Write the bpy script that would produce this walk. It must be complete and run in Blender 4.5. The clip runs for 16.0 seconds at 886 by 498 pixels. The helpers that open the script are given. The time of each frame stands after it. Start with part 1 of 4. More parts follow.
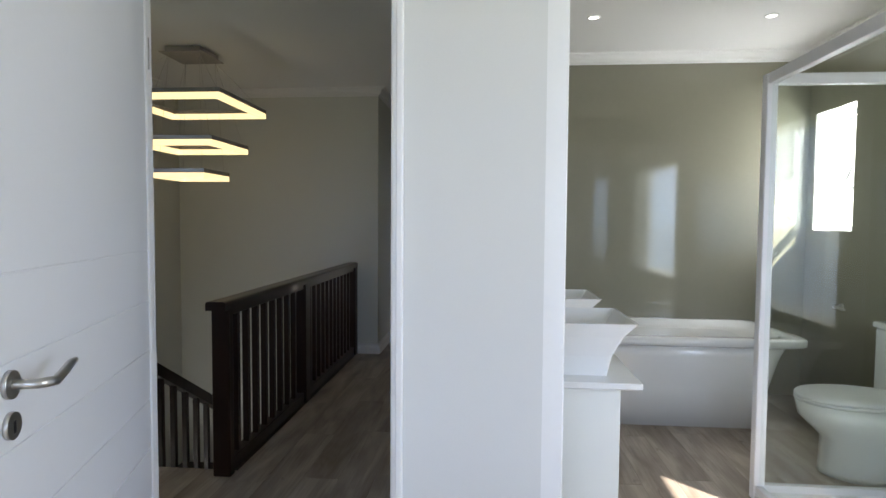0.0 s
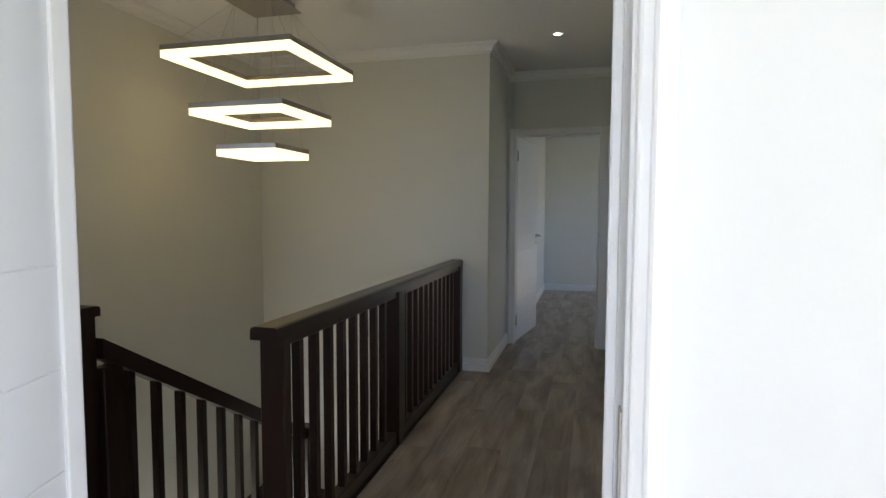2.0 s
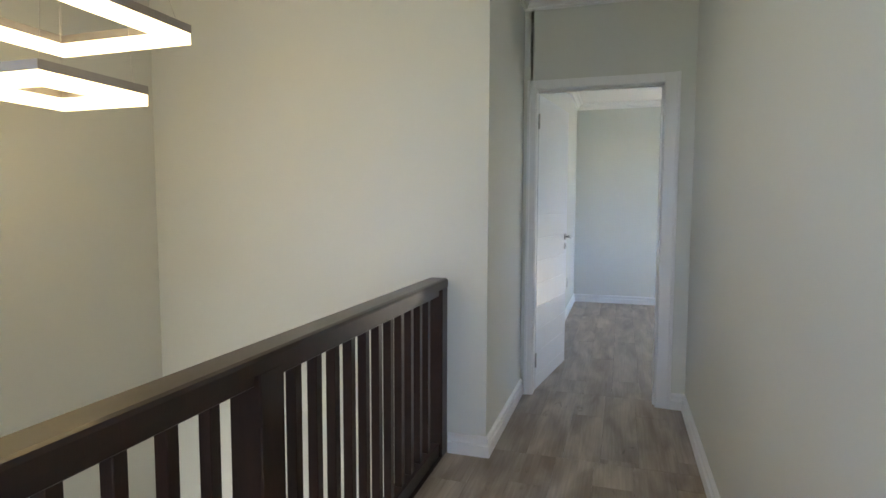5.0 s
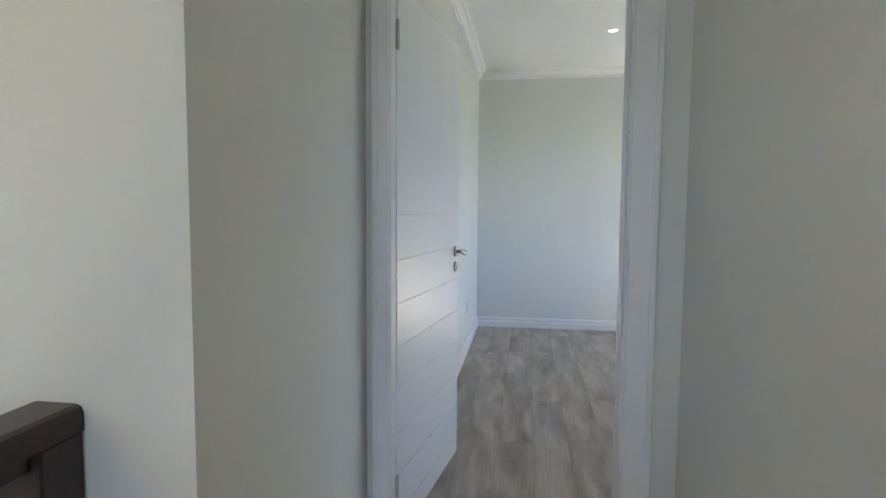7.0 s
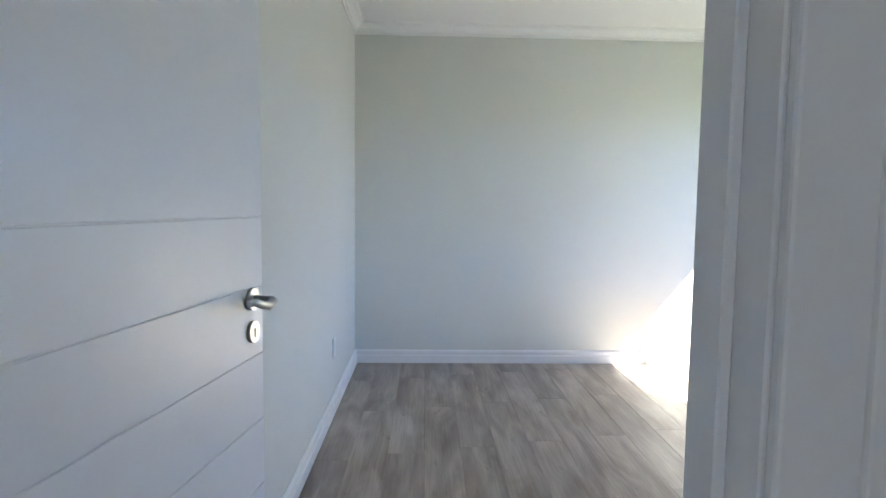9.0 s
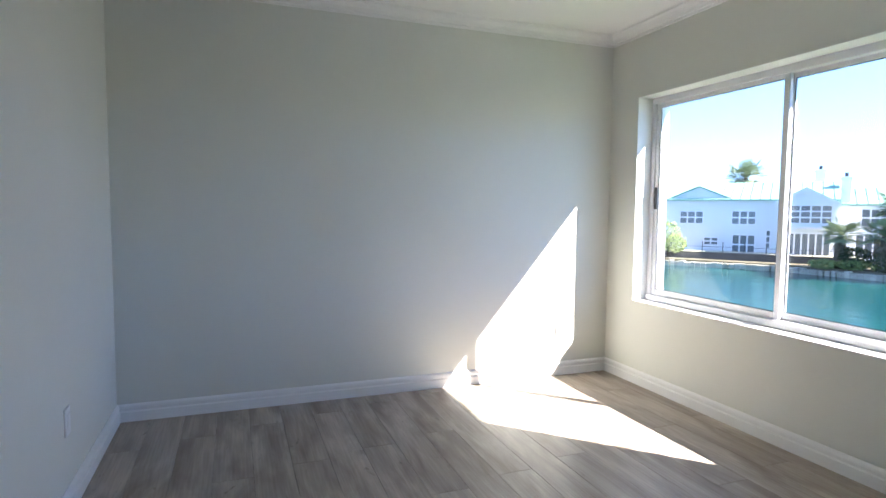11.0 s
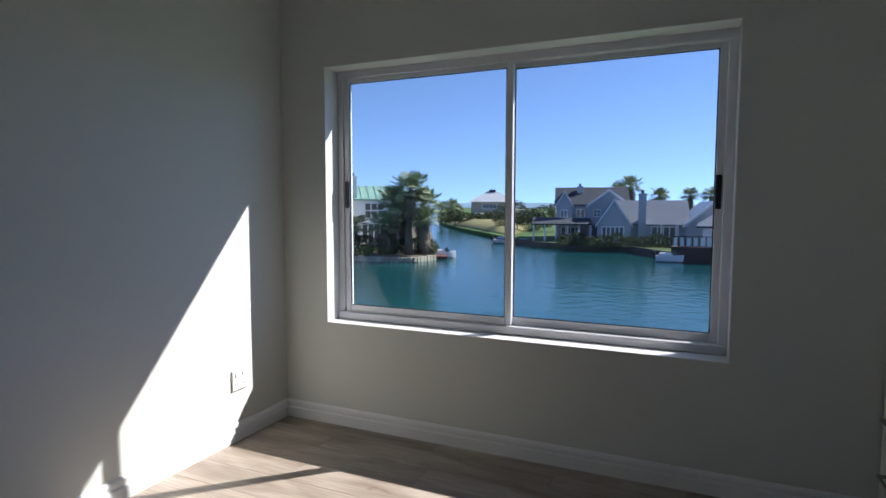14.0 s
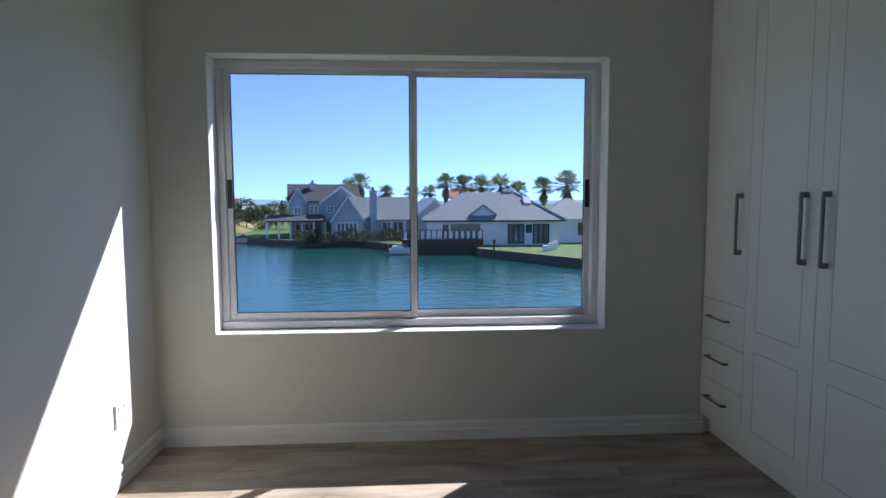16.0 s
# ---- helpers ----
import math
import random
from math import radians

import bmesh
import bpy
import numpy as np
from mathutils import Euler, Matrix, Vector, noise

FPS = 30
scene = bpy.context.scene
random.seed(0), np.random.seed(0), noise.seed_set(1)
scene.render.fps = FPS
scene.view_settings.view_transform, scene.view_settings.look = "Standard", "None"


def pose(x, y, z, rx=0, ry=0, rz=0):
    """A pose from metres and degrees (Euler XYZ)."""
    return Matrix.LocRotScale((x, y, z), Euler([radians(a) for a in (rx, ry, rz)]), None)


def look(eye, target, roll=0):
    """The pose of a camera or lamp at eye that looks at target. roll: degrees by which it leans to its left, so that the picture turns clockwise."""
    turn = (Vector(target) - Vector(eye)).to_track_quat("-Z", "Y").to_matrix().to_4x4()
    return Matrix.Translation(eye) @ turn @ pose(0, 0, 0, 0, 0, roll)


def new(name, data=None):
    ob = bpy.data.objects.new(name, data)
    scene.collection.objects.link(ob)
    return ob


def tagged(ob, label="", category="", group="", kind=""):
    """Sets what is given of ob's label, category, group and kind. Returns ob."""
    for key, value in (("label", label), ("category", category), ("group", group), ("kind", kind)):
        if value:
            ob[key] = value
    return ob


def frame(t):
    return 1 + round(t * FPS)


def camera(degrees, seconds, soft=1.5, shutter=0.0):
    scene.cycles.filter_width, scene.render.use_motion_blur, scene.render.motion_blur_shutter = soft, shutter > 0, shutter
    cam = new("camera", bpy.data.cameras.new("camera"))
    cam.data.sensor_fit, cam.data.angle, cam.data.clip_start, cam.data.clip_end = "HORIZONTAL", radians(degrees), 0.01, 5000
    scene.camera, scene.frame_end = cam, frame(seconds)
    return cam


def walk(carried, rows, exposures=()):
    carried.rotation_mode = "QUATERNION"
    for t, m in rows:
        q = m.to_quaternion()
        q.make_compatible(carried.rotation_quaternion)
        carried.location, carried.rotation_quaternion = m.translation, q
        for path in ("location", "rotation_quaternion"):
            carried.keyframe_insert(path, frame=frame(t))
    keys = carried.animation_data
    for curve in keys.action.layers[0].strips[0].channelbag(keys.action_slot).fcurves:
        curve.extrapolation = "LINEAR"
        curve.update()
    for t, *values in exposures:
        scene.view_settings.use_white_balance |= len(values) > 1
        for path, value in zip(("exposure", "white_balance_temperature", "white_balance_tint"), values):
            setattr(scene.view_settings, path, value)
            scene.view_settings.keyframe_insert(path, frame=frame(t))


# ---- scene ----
cam = camera(76.4, 16.0)
PATH = [
    (0, (0.07, -6.545, 1.323), (-0.099, -4.554, 1.227), 0.4),
    (0.5, (0.011, -6.314, 1.328), (-0.249, -4.334, 1.223), 0.5),
    (1, (-0.062, -6.016, 1.33), (-0.412, -4.05, 1.221), 0.4),
    (1.5, (-0.158, -5.741, 1.313), (-0.588, -3.792, 1.197), 0.2),
    (2, (-0.241, -5.505, 1.307), (-0.75, -3.575, 1.173), 0.2),
    (2.5, (-0.297, -5.296, 1.309), (-0.872, -3.386, 1.165), 0.3),
    (3, (-0.343, -5.108, 1.307), (-0.983, -3.218, 1.159), 0.3),
    (3.5, (-0.386, -4.87, 1.315), (-1.042, -2.987, 1.166), 0.4),
    (4, (-0.401, -4.599, 1.305), (-1.055, -2.715, 1.154), 0.4),
    (6.3, (-0.476, -2.512, 1.254), (-0.893, -0.562, 1.1), 0.5),
    (6.5, (-0.491, -2.34, 1.251), (-0.871, -0.382, 1.096), 0.7),
    (7, (-0.502, -1.88, 1.258), (-0.791, 0.093, 1.107), 0.4),
    (7.5, (-0.514, -1.442, 1.248), (-0.727, 0.541, 1.099), 0.4),
    (8, (-0.515, -1.04, 1.237), (-0.643, 0.95, 1.085), 0.8),
    (8.2, (-0.491, -0.878, 1.241), (-0.593, 1.114, 1.086), 0.7),
    (10.3, (-0.433, -0.023, 1.299), (0.051, 1.912, 1.157), 0.6),
    (10.5, (-0.426, 0.053, 1.308), (0.126, 1.969, 1.164), 0.4),
    (11, (-0.327, 0.247, 1.288), (0.368, 2.117, 1.146), 0.5),
    (11.5, (-0.243, 0.416, 1.306), (0.631, 2.209, 1.156), 0.2),
    (12, (-0.163, 0.625, 1.271), (0.934, 2.292, 1.127), 0.4),
    (12.5, (-0.135, 0.898, 1.247), (1.181, 2.399, 1.115), 0.6),
    (13, (-0.19, 1.129, 1.248), (1.313, 2.442, 1.115), 0.4),
    (13.5, (-0.279, 1.438, 1.284), (1.418, 2.487, 1.14), 0.3),
    (14, (-0.297, 1.695, 1.312), (1.525, 2.506, 1.16), 0.1),
    (14.5, (-0.419, 1.987, 1.306), (1.498, 2.538, 1.155), 0.0),
    (15, (-0.499, 2.236, 1.333), (1.473, 2.526, 1.167), -0.1),
    (15.5, (-0.541, 2.444, 1.336), (1.451, 2.506, 1.171), -0.1),
    (16, (-0.606, 2.626, 1.33), (1.384, 2.51, 1.165), -0.2),
]
EXPO = [(0.0, 1.95, 6650, 11), (1.0, 2.3, 6800, 11), (1.7, 2.5, 7000, 11), (2.5, 3.25, 7100, 11), (3.5, 3.75, 7000, 11), (4.5, 3.85, 6900, 11), (6.3, 3.9, 6700, 10), (8.2, 3.85, 6650, 10), (10.3, 3.2, 6450, 12),
        (11.0, 2.95, 6450, 12), (12.0, 2.4, 6300, 13), (13.0, 1.5, 6200, 13), (14.0, 0.98, 6150, 13), (15.0, 1.05, 6150, 14), (16.0, 1.25, 6100, 14)]
SKY, SUN = 0.14, 4.5
L_MAIN, L_SIDE, L_BATH, L_RING, L_SPOT, L_LAND, L_FILL = 4.5, 9.5, 7.0, 0.36, 1.4, 0.35, 9.0

walk(cam, [(t, look(eye, target, roll)) for t, eye, target, roll in PATH],
     exposures=EXPO)

# ---- world and light ----
world = bpy.data.worlds.new("world")
scene.world = world
world.use_nodes = True
wn = world.node_tree
sky = wn.nodes.new("ShaderNodeTexSky")
sky.sky_type = "NISHITA"
sky.sun_disc = False
sky.sun_elevation = radians(40)
sky.sun_rotation = radians(137.5)
sky.air_density, sky.dust_density, sky.ozone_density = 0.5, 0.0, 2.0
tint = wn.nodes.new("ShaderNodeVectorMath")
tint.operation = "MULTIPLY"
tint.inputs[1].default_value = (0.93, 0.95, 1.0)
coord, lift = wn.nodes.new("ShaderNodeTexCoord"), wn.nodes.new("ShaderNodeMapping")
lift.inputs["Location"].default_value, lift.inputs["Scale"].default_value = (0, 0, 0.085), (1, 1, 0.9)
wn.links.new(coord.outputs["Generated"], lift.inputs["Vector"])
wn.links.new(lift.outputs[0], sky.inputs["Vector"])
wn.links.new(sky.outputs[0], tint.inputs[0])
wn.links.new(tint.outputs[0], wn.nodes["Background"].inputs[0])
wn.nodes["Background"].inputs[1].default_value = SKY
sun = new("sun", bpy.data.lights.new("sun", "SUN"))
sun.data.energy, sun.data.angle, sun.data.color = SUN, radians(0.53), (1.0, 0.95, 0.87)
sun.matrix_world = look((8.1, -8.4, 9.75), (0, 0, 0))


def opening_lamp(name, eye, target, sx, sy, power, colour):
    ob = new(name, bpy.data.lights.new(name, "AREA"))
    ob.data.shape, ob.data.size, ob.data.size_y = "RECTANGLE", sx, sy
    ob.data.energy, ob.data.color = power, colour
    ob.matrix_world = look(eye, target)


opening_lamp("daylight_main_window", (-0.4, -8.62, 1.45), (-0.4, 0, 1.45), 2.6, 1.5, L_MAIN, (0.93, 0.97, 1.0))
opening_lamp("daylight_side_window", (2.66, -6.16, 1.4), (0, -6.16, 1.4), 2.0, 1.6, L_SIDE, (0.93, 0.97, 1.0))
opening_lamp("daylight_bath_window", (2.70, -2.34, 1.72), (0, -2.6, 1.5), 0.42, 0.95, L_BATH, (0.95, 0.98, 1.0))

opening_lamp("daylight_landing_window", (-3.16, -4.25, 1.55), (0, -3.4, 1.3), 0.8, 1.0, L_LAND, (0.92, 0.96, 1.0))
# Added fill lamp in an unseen opening, brightens the lower stairwell.
opening_lamp("fill_lower_stairs", (-3.16, -2.85, -1.85), (0, -1.9, -1.2), 1.2, 1.0, L_FILL, (0.97, 0.98, 1.0))


# ---- materials ----
def material(name, colour, rough=0.5, metal=0.0, vary=0.06, scale=6.0, fine=80.0, bump=0.0, coat=0.0, stretch=(1, 1, 1), spread=0.0):
    m = bpy.data.materials.new(name)
    m.use_nodes = True
    nt = m.node_tree
    b = nt.nodes["Principled BSDF"]
    b.inputs["Roughness"].default_value, b.inputs["Metallic"].default_value = rough, metal
    b.inputs["Coat Weight"].default_value, b.inputs["Coat Roughness"].default_value = coat, 0.05
    tc = nt.nodes.new("ShaderNodeNewGeometry")
    mp = nt.nodes.new("ShaderNodeMapping")
    mp.inputs["Scale"].default_value = stretch
    nt.links.new(tc.outputs["Position"], mp.inputs["Vector"])
    big, small = nt.nodes.new("ShaderNodeTexNoise"), nt.nodes.new("ShaderNodeTexNoise")
    big.inputs["Scale"].default_value, small.inputs["Scale"].default_value = scale, fine
    big.inputs["Detail"].default_value, small.inputs["Detail"].default_value = 4, 3
    for n in (big, small):
        nt.links.new(mp.outputs[0], n.inputs["Vector"])
    mix = nt.nodes.new("ShaderNodeMath")
    mix.operation = "MULTIPLY_ADD"
    mix.inputs[1].default_value = 0.4
    nt.links.new(small.outputs[0], mix.inputs[0])
    nt.links.new(big.outputs[0], mix.inputs[2])
    rng = nt.nodes.new("ShaderNodeMapRange")
    rng.inputs["From Min"].default_value, rng.inputs["From Max"].default_value = 0.4, 1.0
    rng.inputs["To Min"].default_value, rng.inputs["To Max"].default_value = 1 - vary, 1 + vary
    nt.links.new(mix.outputs[0], rng.inputs["Value"])
    value = rng.outputs[0]
    if spread:
        info = nt.nodes.new("ShaderNodeObjectInfo")
        sp = nt.nodes.new("ShaderNodeMath")
        sp.operation = "MULTIPLY_ADD"
        sp.inputs[1].default_value, sp.inputs[2].default_value = 2 * spread, 1 - spread
        nt.links.new(info.outputs["Random"], sp.inputs[0])
        mu = nt.nodes.new("ShaderNodeMath")
        mu.operation = "MULTIPLY"
        nt.links.new(sp.outputs[0], mu.inputs[0])
        nt.links.new(value, mu.inputs[1])
        value = mu.outputs[0]
    sc = nt.nodes.new("ShaderNodeVectorMath")
    sc.operation = "SCALE"
    sc.inputs[0].default_value = colour
    nt.links.new(value, sc.inputs["Scale"])
    nt.links.new(sc.outputs[0], b.inputs["Base Color"])
    if bump:
        bp = nt.nodes.new("ShaderNodeBump")
        bp.inputs["Strength"].default_value, bp.inputs["Distance"].default_value = bump, 0.004
        nt.links.new(mix.outputs[0], bp.inputs["Height"])
        nt.links.new(bp.outputs[0], b.inputs["Normal"])
    return m


def plank_material():
    """Grey-washed oak laminate: long soft grain, pale washed patches, dark knots, each plank its own tone."""
    m = bpy.data.materials.new("oak_laminate")
    m.use_nodes = True
    nt = m.node_tree
    b = nt.nodes["Principled BSDF"]
    geo, info = nt.nodes.new("ShaderNodeNewGeometry"), nt.nodes.new("ShaderNodeObjectInfo")
    off = nt.nodes.new("ShaderNodeVectorMath")
    off.operation = "MULTIPLY_ADD"
    off.inputs[1].default_value = (17, 31, 0)
    nt.links.new(info.outputs["Random"], off.inputs[0])
    nt.links.new(geo.outputs["Position"], off.inputs[2])

    def noise_at(scale, size, detail, dist=0.0):
        mp, n = nt.nodes.new("ShaderNodeMapping"), nt.nodes.new("ShaderNodeTexNoise")
        mp.inputs["Scale"].default_value = scale
        n.inputs["Scale"].default_value, n.inputs["Detail"].default_value, n.inputs["Distortion"].default_value = size, detail, dist
        nt.links.new(off.outputs[0], mp.inputs[0])
        nt.links.new(mp.outputs[0], n.inputs["Vector"])
        return n.outputs[0]

    def ramp(src, stops):
        r = nt.nodes.new("ShaderNodeValToRGB")
        r.color_ramp.elements[0].position, r.color_ramp.elements[0].color = stops[0][0], (*stops[0][1], 1)
        r.color_ramp.elements[1].position, r.color_ramp.elements[1].color = stops[-1][0], (*stops[-1][1], 1)
        for p, c in stops[1:-1]:
            r.color_ramp.elements.new(p).color = (*c, 1)
        nt.links.new(src, r.inputs[0])
        return r.outputs[0]

    def mixed(a, c, fac, kind):
        x = nt.nodes.new("ShaderNodeMix")
        x.data_type, x.blend_type = "RGBA", kind
        if isinstance(fac, float):
            x.inputs[0].default_value = fac
        else:
            nt.links.new(fac, x.inputs[0])
        nt.links.new(a, x.inputs[6])
        nt.links.new(c, x.inputs[7])
        return x.outputs[2]

    patch = ramp(noise_at((5.0, 1.1, 1), 1.6, 4, 0.6), [(0.3, (0.242, 0.194, 0.152)), (0.5, (0.375, 0.315, 0.26)), (0.7, (0.52, 0.45, 0.385))])
    grain = ramp(noise_at((60, 2.2, 1), 1.5, 6), [(0.32, (0.62, 0.6, 0.58)), (0.7, (1.1, 1.1, 1.1))])
    knots = ramp(noise_at((9, 3.2, 1), 1.9, 3, 1.2), [(0.22, (0.45, 0.42, 0.4)), (0.33, (1, 1, 1))])
    tone = ramp(info.outputs["Random"], [(0.0, (0.93, 0.925, 0.92)), (1.0, (1.07, 1.07, 1.07))])
    col = mixed(mixed(mixed(patch, grain, 0.5, "MULTIPLY"), knots, 0.8, "MULTIPLY"), tone, 1.0, "MULTIPLY")
    nt.links.new(col, b.inputs["Base Color"])
    b.inputs["Roughness"].default_value = 0.42
    bp = nt.nodes.new("ShaderNodeBump")
    bp.inputs["Strength"].default_value, bp.inputs["Distance"].default_value = 0.15, 0.002
    nt.links.new(grain, bp.inputs["Height"])
    nt.links.new(bp.outputs[0], b.inputs["Normal"])
    return m


def glass_material(name, tint=(1, 1, 1), gloss=0.02):
    m = bpy.data.materials.new(name)
    m.use_nodes = True
    nt = m.node_tree
    nt.nodes.remove(nt.nodes["Principled BSDF"])
    a, g, x, f = (nt.nodes.new("ShaderNode" + k) for k in ("BsdfTransparent", "BsdfGlossy", "MixShader", "LayerWeight"))
    a.inputs[0].default_value = (*tint, 1)
    g.inputs["Roughness"].default_value = 0.01
    p, q = nt.nodes.new("ShaderNodeMath"), nt.nodes.new("ShaderNodeMath")
    p.operation, p.inputs[1].default_value = "POWER", 5.0
    q.operation, q.inputs[1].default_value, q.inputs[2].default_value = "MULTIPLY_ADD", 0.8, gloss
    nt.links.new(f.outputs["Facing"], p.inputs[0])
    nt.links.new(p.outputs[0], q.inputs[0])
    nt.links.new(q.outputs[0], x.inputs[0])
    nt.links.new(a.outputs[0], x.inputs[1])
    nt.links.new(g.outputs[0], x.inputs[2])
    nt.links.new(x.outputs[0], nt.nodes["Material Output"].inputs[0])
    return m


def glow_material(name, colour, strength):
    m = bpy.data.materials.new(name)
    m.use_nodes = True
    b = m.node_tree.nodes["Principled BSDF"]
    b.inputs["Base Color"].default_value = (0.8, 0.8, 0.75, 1)
    b.inputs["Emission Color"].default_value = (*colour, 1)
    b.inputs["Emission Strength"].default_value = strength
    return m


def water_material():
    m = bpy.data.materials.new("canal_water")
    m.use_nodes = True
    nt = m.node_tree
    b = nt.nodes["Principled BSDF"]
    geo = nt.nodes.new("ShaderNodeNewGeometry")
    n, n2, n3 = (nt.nodes.new("ShaderNodeTexNoise") for _ in range(3))
    n.inputs["Scale"].default_value, n.inputs["Detail"].default_value = 1.3, 5
    n2.inputs["Scale"].default_value, n2.inputs["Detail"].default_value = 0.05, 3
    for k in (n, n2):
        nt.links.new(geo.outputs["Position"], k.inputs["Vector"])
    r = nt.nodes.new("ShaderNodeValToRGB")
    r.color_ramp.elements[0].position, r.color_ramp.elements[0].color = 0.3, (0.007, 0.056, 0.068, 1)
    r.color_ramp.elements[1].position, r.color_ramp.elements[1].color = 0.7, (0.012, 0.086, 0.085, 1)
    nt.links.new(n2.outputs[0], r.inputs[0])
    nt.links.new(r.outputs[0], b.inputs["Base Color"])
    b.inputs["Roughness"].default_value = 0.12
    b.inputs["IOR"].default_value = 1.33
    bp = nt.nodes.new("ShaderNodeBump")
    bp.inputs["Strength"].default_value, bp.inputs["Distance"].default_value = 0.5, 0.12
    nt.links.new(n.outputs[0], bp.inputs["Height"])
    nt.links.new(bp.outputs[0], b.inputs["Normal"])
    return m


PAINT = material("grey_beige_wall_paint", (0.71, 0.718, 0.672), 0.7, vary=0.025, scale=1.2, fine=220, bump=0.05)
PAINT_L = material("pale_wall_paint", (0.72, 0.725, 0.71), 0.7, vary=0.02, scale=1.2, fine=220, bump=0.05)
CEIL = material("white_ceiling_paint", (0.85, 0.85, 0.84), 0.85, vary=0.015, scale=1.0, fine=150)
TRIM = material("white_gloss_trim", (0.84, 0.84, 0.84), 0.35, vary=0.02, scale=3, fine=60)
DOORW = material("white_satin_door", (0.8, 0.81, 0.83), 0.32, vary=0.015, scale=2, fine=90)
DARKWOOD = material("dark_stained_wood", (0.021, 0.0078, 0.005), 0.33, vary=0.45, scale=3, fine=40, bump=0.12, coat=0.22, stretch=(6, 6, 1))
STEEL = material("brushed_steel", (0.55, 0.54, 0.52), 0.32, 1.0, vary=0.06, scale=30, fine=300)
ALU = material("white_aluminium", (0.74, 0.75, 0.79), 0.38, vary=0.02, scale=4, fine=90)
BLACKP = material("black_plastic", (0.012, 0.012, 0.014), 0.4, vary=0.1)
BRONZE = material("dark_nickel", (0.26, 0.245, 0.23), 0.38, 0.9, vary=0.08, scale=30)
LAMPMETAL = material("brushed_lamp_metal", (0.42, 0.4, 0.4), 0.4, 0.8, vary=0.05, scale=30)
PLASTIC = material("white_plastic", (0.78, 0.79, 0.8), 0.35, vary=0.01)
CERAMIC = material("white_ceramic", (0.82, 0.83, 0.83), 0.08, vary=0.01, coat=0.5)
CUPBOARD = material("white_wrapped_board", (0.83, 0.85, 0.815), 0.38, vary=0.015, scale=2, fine=120)
SHADOWGAP = material("dark_gap_shade", (0.05, 0.05, 0.05), 0.8)
ROUTED_SHADE = material("routed_groove_shade", (0.3, 0.3, 0.29), 0.7)
BATHTILE = material("glossy_olive_grey_panel", (0.27, 0.26, 0.2), 0.06, vary=0.04, scale=1.5, fine=30, coat=0.6)
OAK = plank_material()
SCREED = material("floor_screed", (0.1, 0.085, 0.07), 0.8)
PANE = glass_material("window_glass", (0.87, 0.895, 0.9))
SHOWERGLASS = glass_material("shower_glass", (0.965, 0.985, 0.975))
RINGGLOW = glow_material("warm_led_diffuser", (1.0, 0.76, 0.38), L_RING)
SPOTGLOW = glow_material("downlight_led", (1.0, 0.95, 0.85), L_SPOT)
WATER = water_material()
GRASS = material("lawn_grass", (0.065, 0.125, 0.018), 0.9, vary=0.35, scale=0.6, fine=14)
DRYGRASS = material("dry_lawn_grass", (0.27, 0.24, 0.09), 0.9, vary=0.25, scale=0.3, fine=8)
EARTH = material("garden_soil", (0.16, 0.13, 0.08), 0.95, vary=0.3, scale=0.4, fine=6)
STONE = material("pale_stone_bank", (0.42, 0.37, 0.28), 0.85, vary=0.3, scale=1.5, fine=12, spread=0.18)
DARKSTONE = material("dark_retaining_wall", (0.09, 0.08, 0.07), 0.85, vary=0.3, scale=1, fine=9)
WHITEWALL = material("white_rendered_wall", (0.78, 0.78, 0.8), 0.8, vary=0.05, scale=0.5, fine=6)
BLUEWALL = material("pale_blue_rendered_wall", (0.72, 0.735, 0.755), 0.8, vary=0.05, scale=0.5, fine=6)
GREYWALL = material("grey_rendered_wall", (0.42, 0.435, 0.47), 0.8, vary=0.06, scale=0.5, fine=6)
MINTROOF = material("mint_green_sheet_roof", (0.29, 0.46, 0.37), 0.5, vary=0.1, scale=0.4, fine=5)
GREYROOF = material("grey_tile_roof", (0.19, 0.21, 0.25), 0.8, vary=0.14, scale=0.6, fine=7)
SLATEROOF = material("dark_slate_roof", (0.045, 0.05, 0.065), 0.9, vary=0.2, scale=0.6, fine=7)
PALEROOF = material("pale_sheet_roof", (0.6, 0.6, 0.62), 0.4, vary=0.08, scale=0.6, fine=7)
BEIGEWALL = material("sand_rendered_wall", (0.4, 0.36, 0.29), 0.8, vary=0.06)
TERRACOTTA = material("terracotta_wall", (0.4, 0.16, 0.1), 0.8, vary=0.1)
DARKGLASS = material("dark_window_glass", (0.13, 0.145, 0.16), 0.08, vary=0.2, scale=0.6)
FROND = material("palm_frond_green", (0.3, 0.34, 0.19), 0.85, vary=0.45, scale=0.9, fine=4)
DRYFROND = material("dry_palm_skirt", (0.26, 0.2, 0.14), 0.9, vary=0.35, scale=1.2, fine=5)
TRUNK = material("palm_trunk_bark", (0.12, 0.09, 0.065), 0.95, vary=0.35, scale=2, fine=10, bump=0.4)
LEAF = material("shrub_leaves", (0.045, 0.065, 0.025), 0.95, vary=0.5, scale=0.8, fine=5)
PALELEAF = material("light_shrub_leaves", (0.2, 0.26, 0.08), 0.9, vary=0.4, scale=0.8, fine=5)
DECK = material("weathered_dark_deck", (0.09, 0.052, 0.042), 0.8, vary=0.3, scale=1, fine=12)
HULL = material("white_boat_hull", (0.75, 0.75, 0.76), 0.25, vary=0.04)
HULLBLUE = material("blue_boat_cover", (0.05, 0.09, 0.22), 0.6, vary=0.15)
REDDECK = material("faded_red_jetty", (0.25, 0.09, 0.07), 0.8, vary=0.2)
# Haze over the far hills, painted as a pale blue glow.
HILLHAZE = glow_material("far_hills_haze_glow", (0.5, 0.66, 0.85), 0.32)


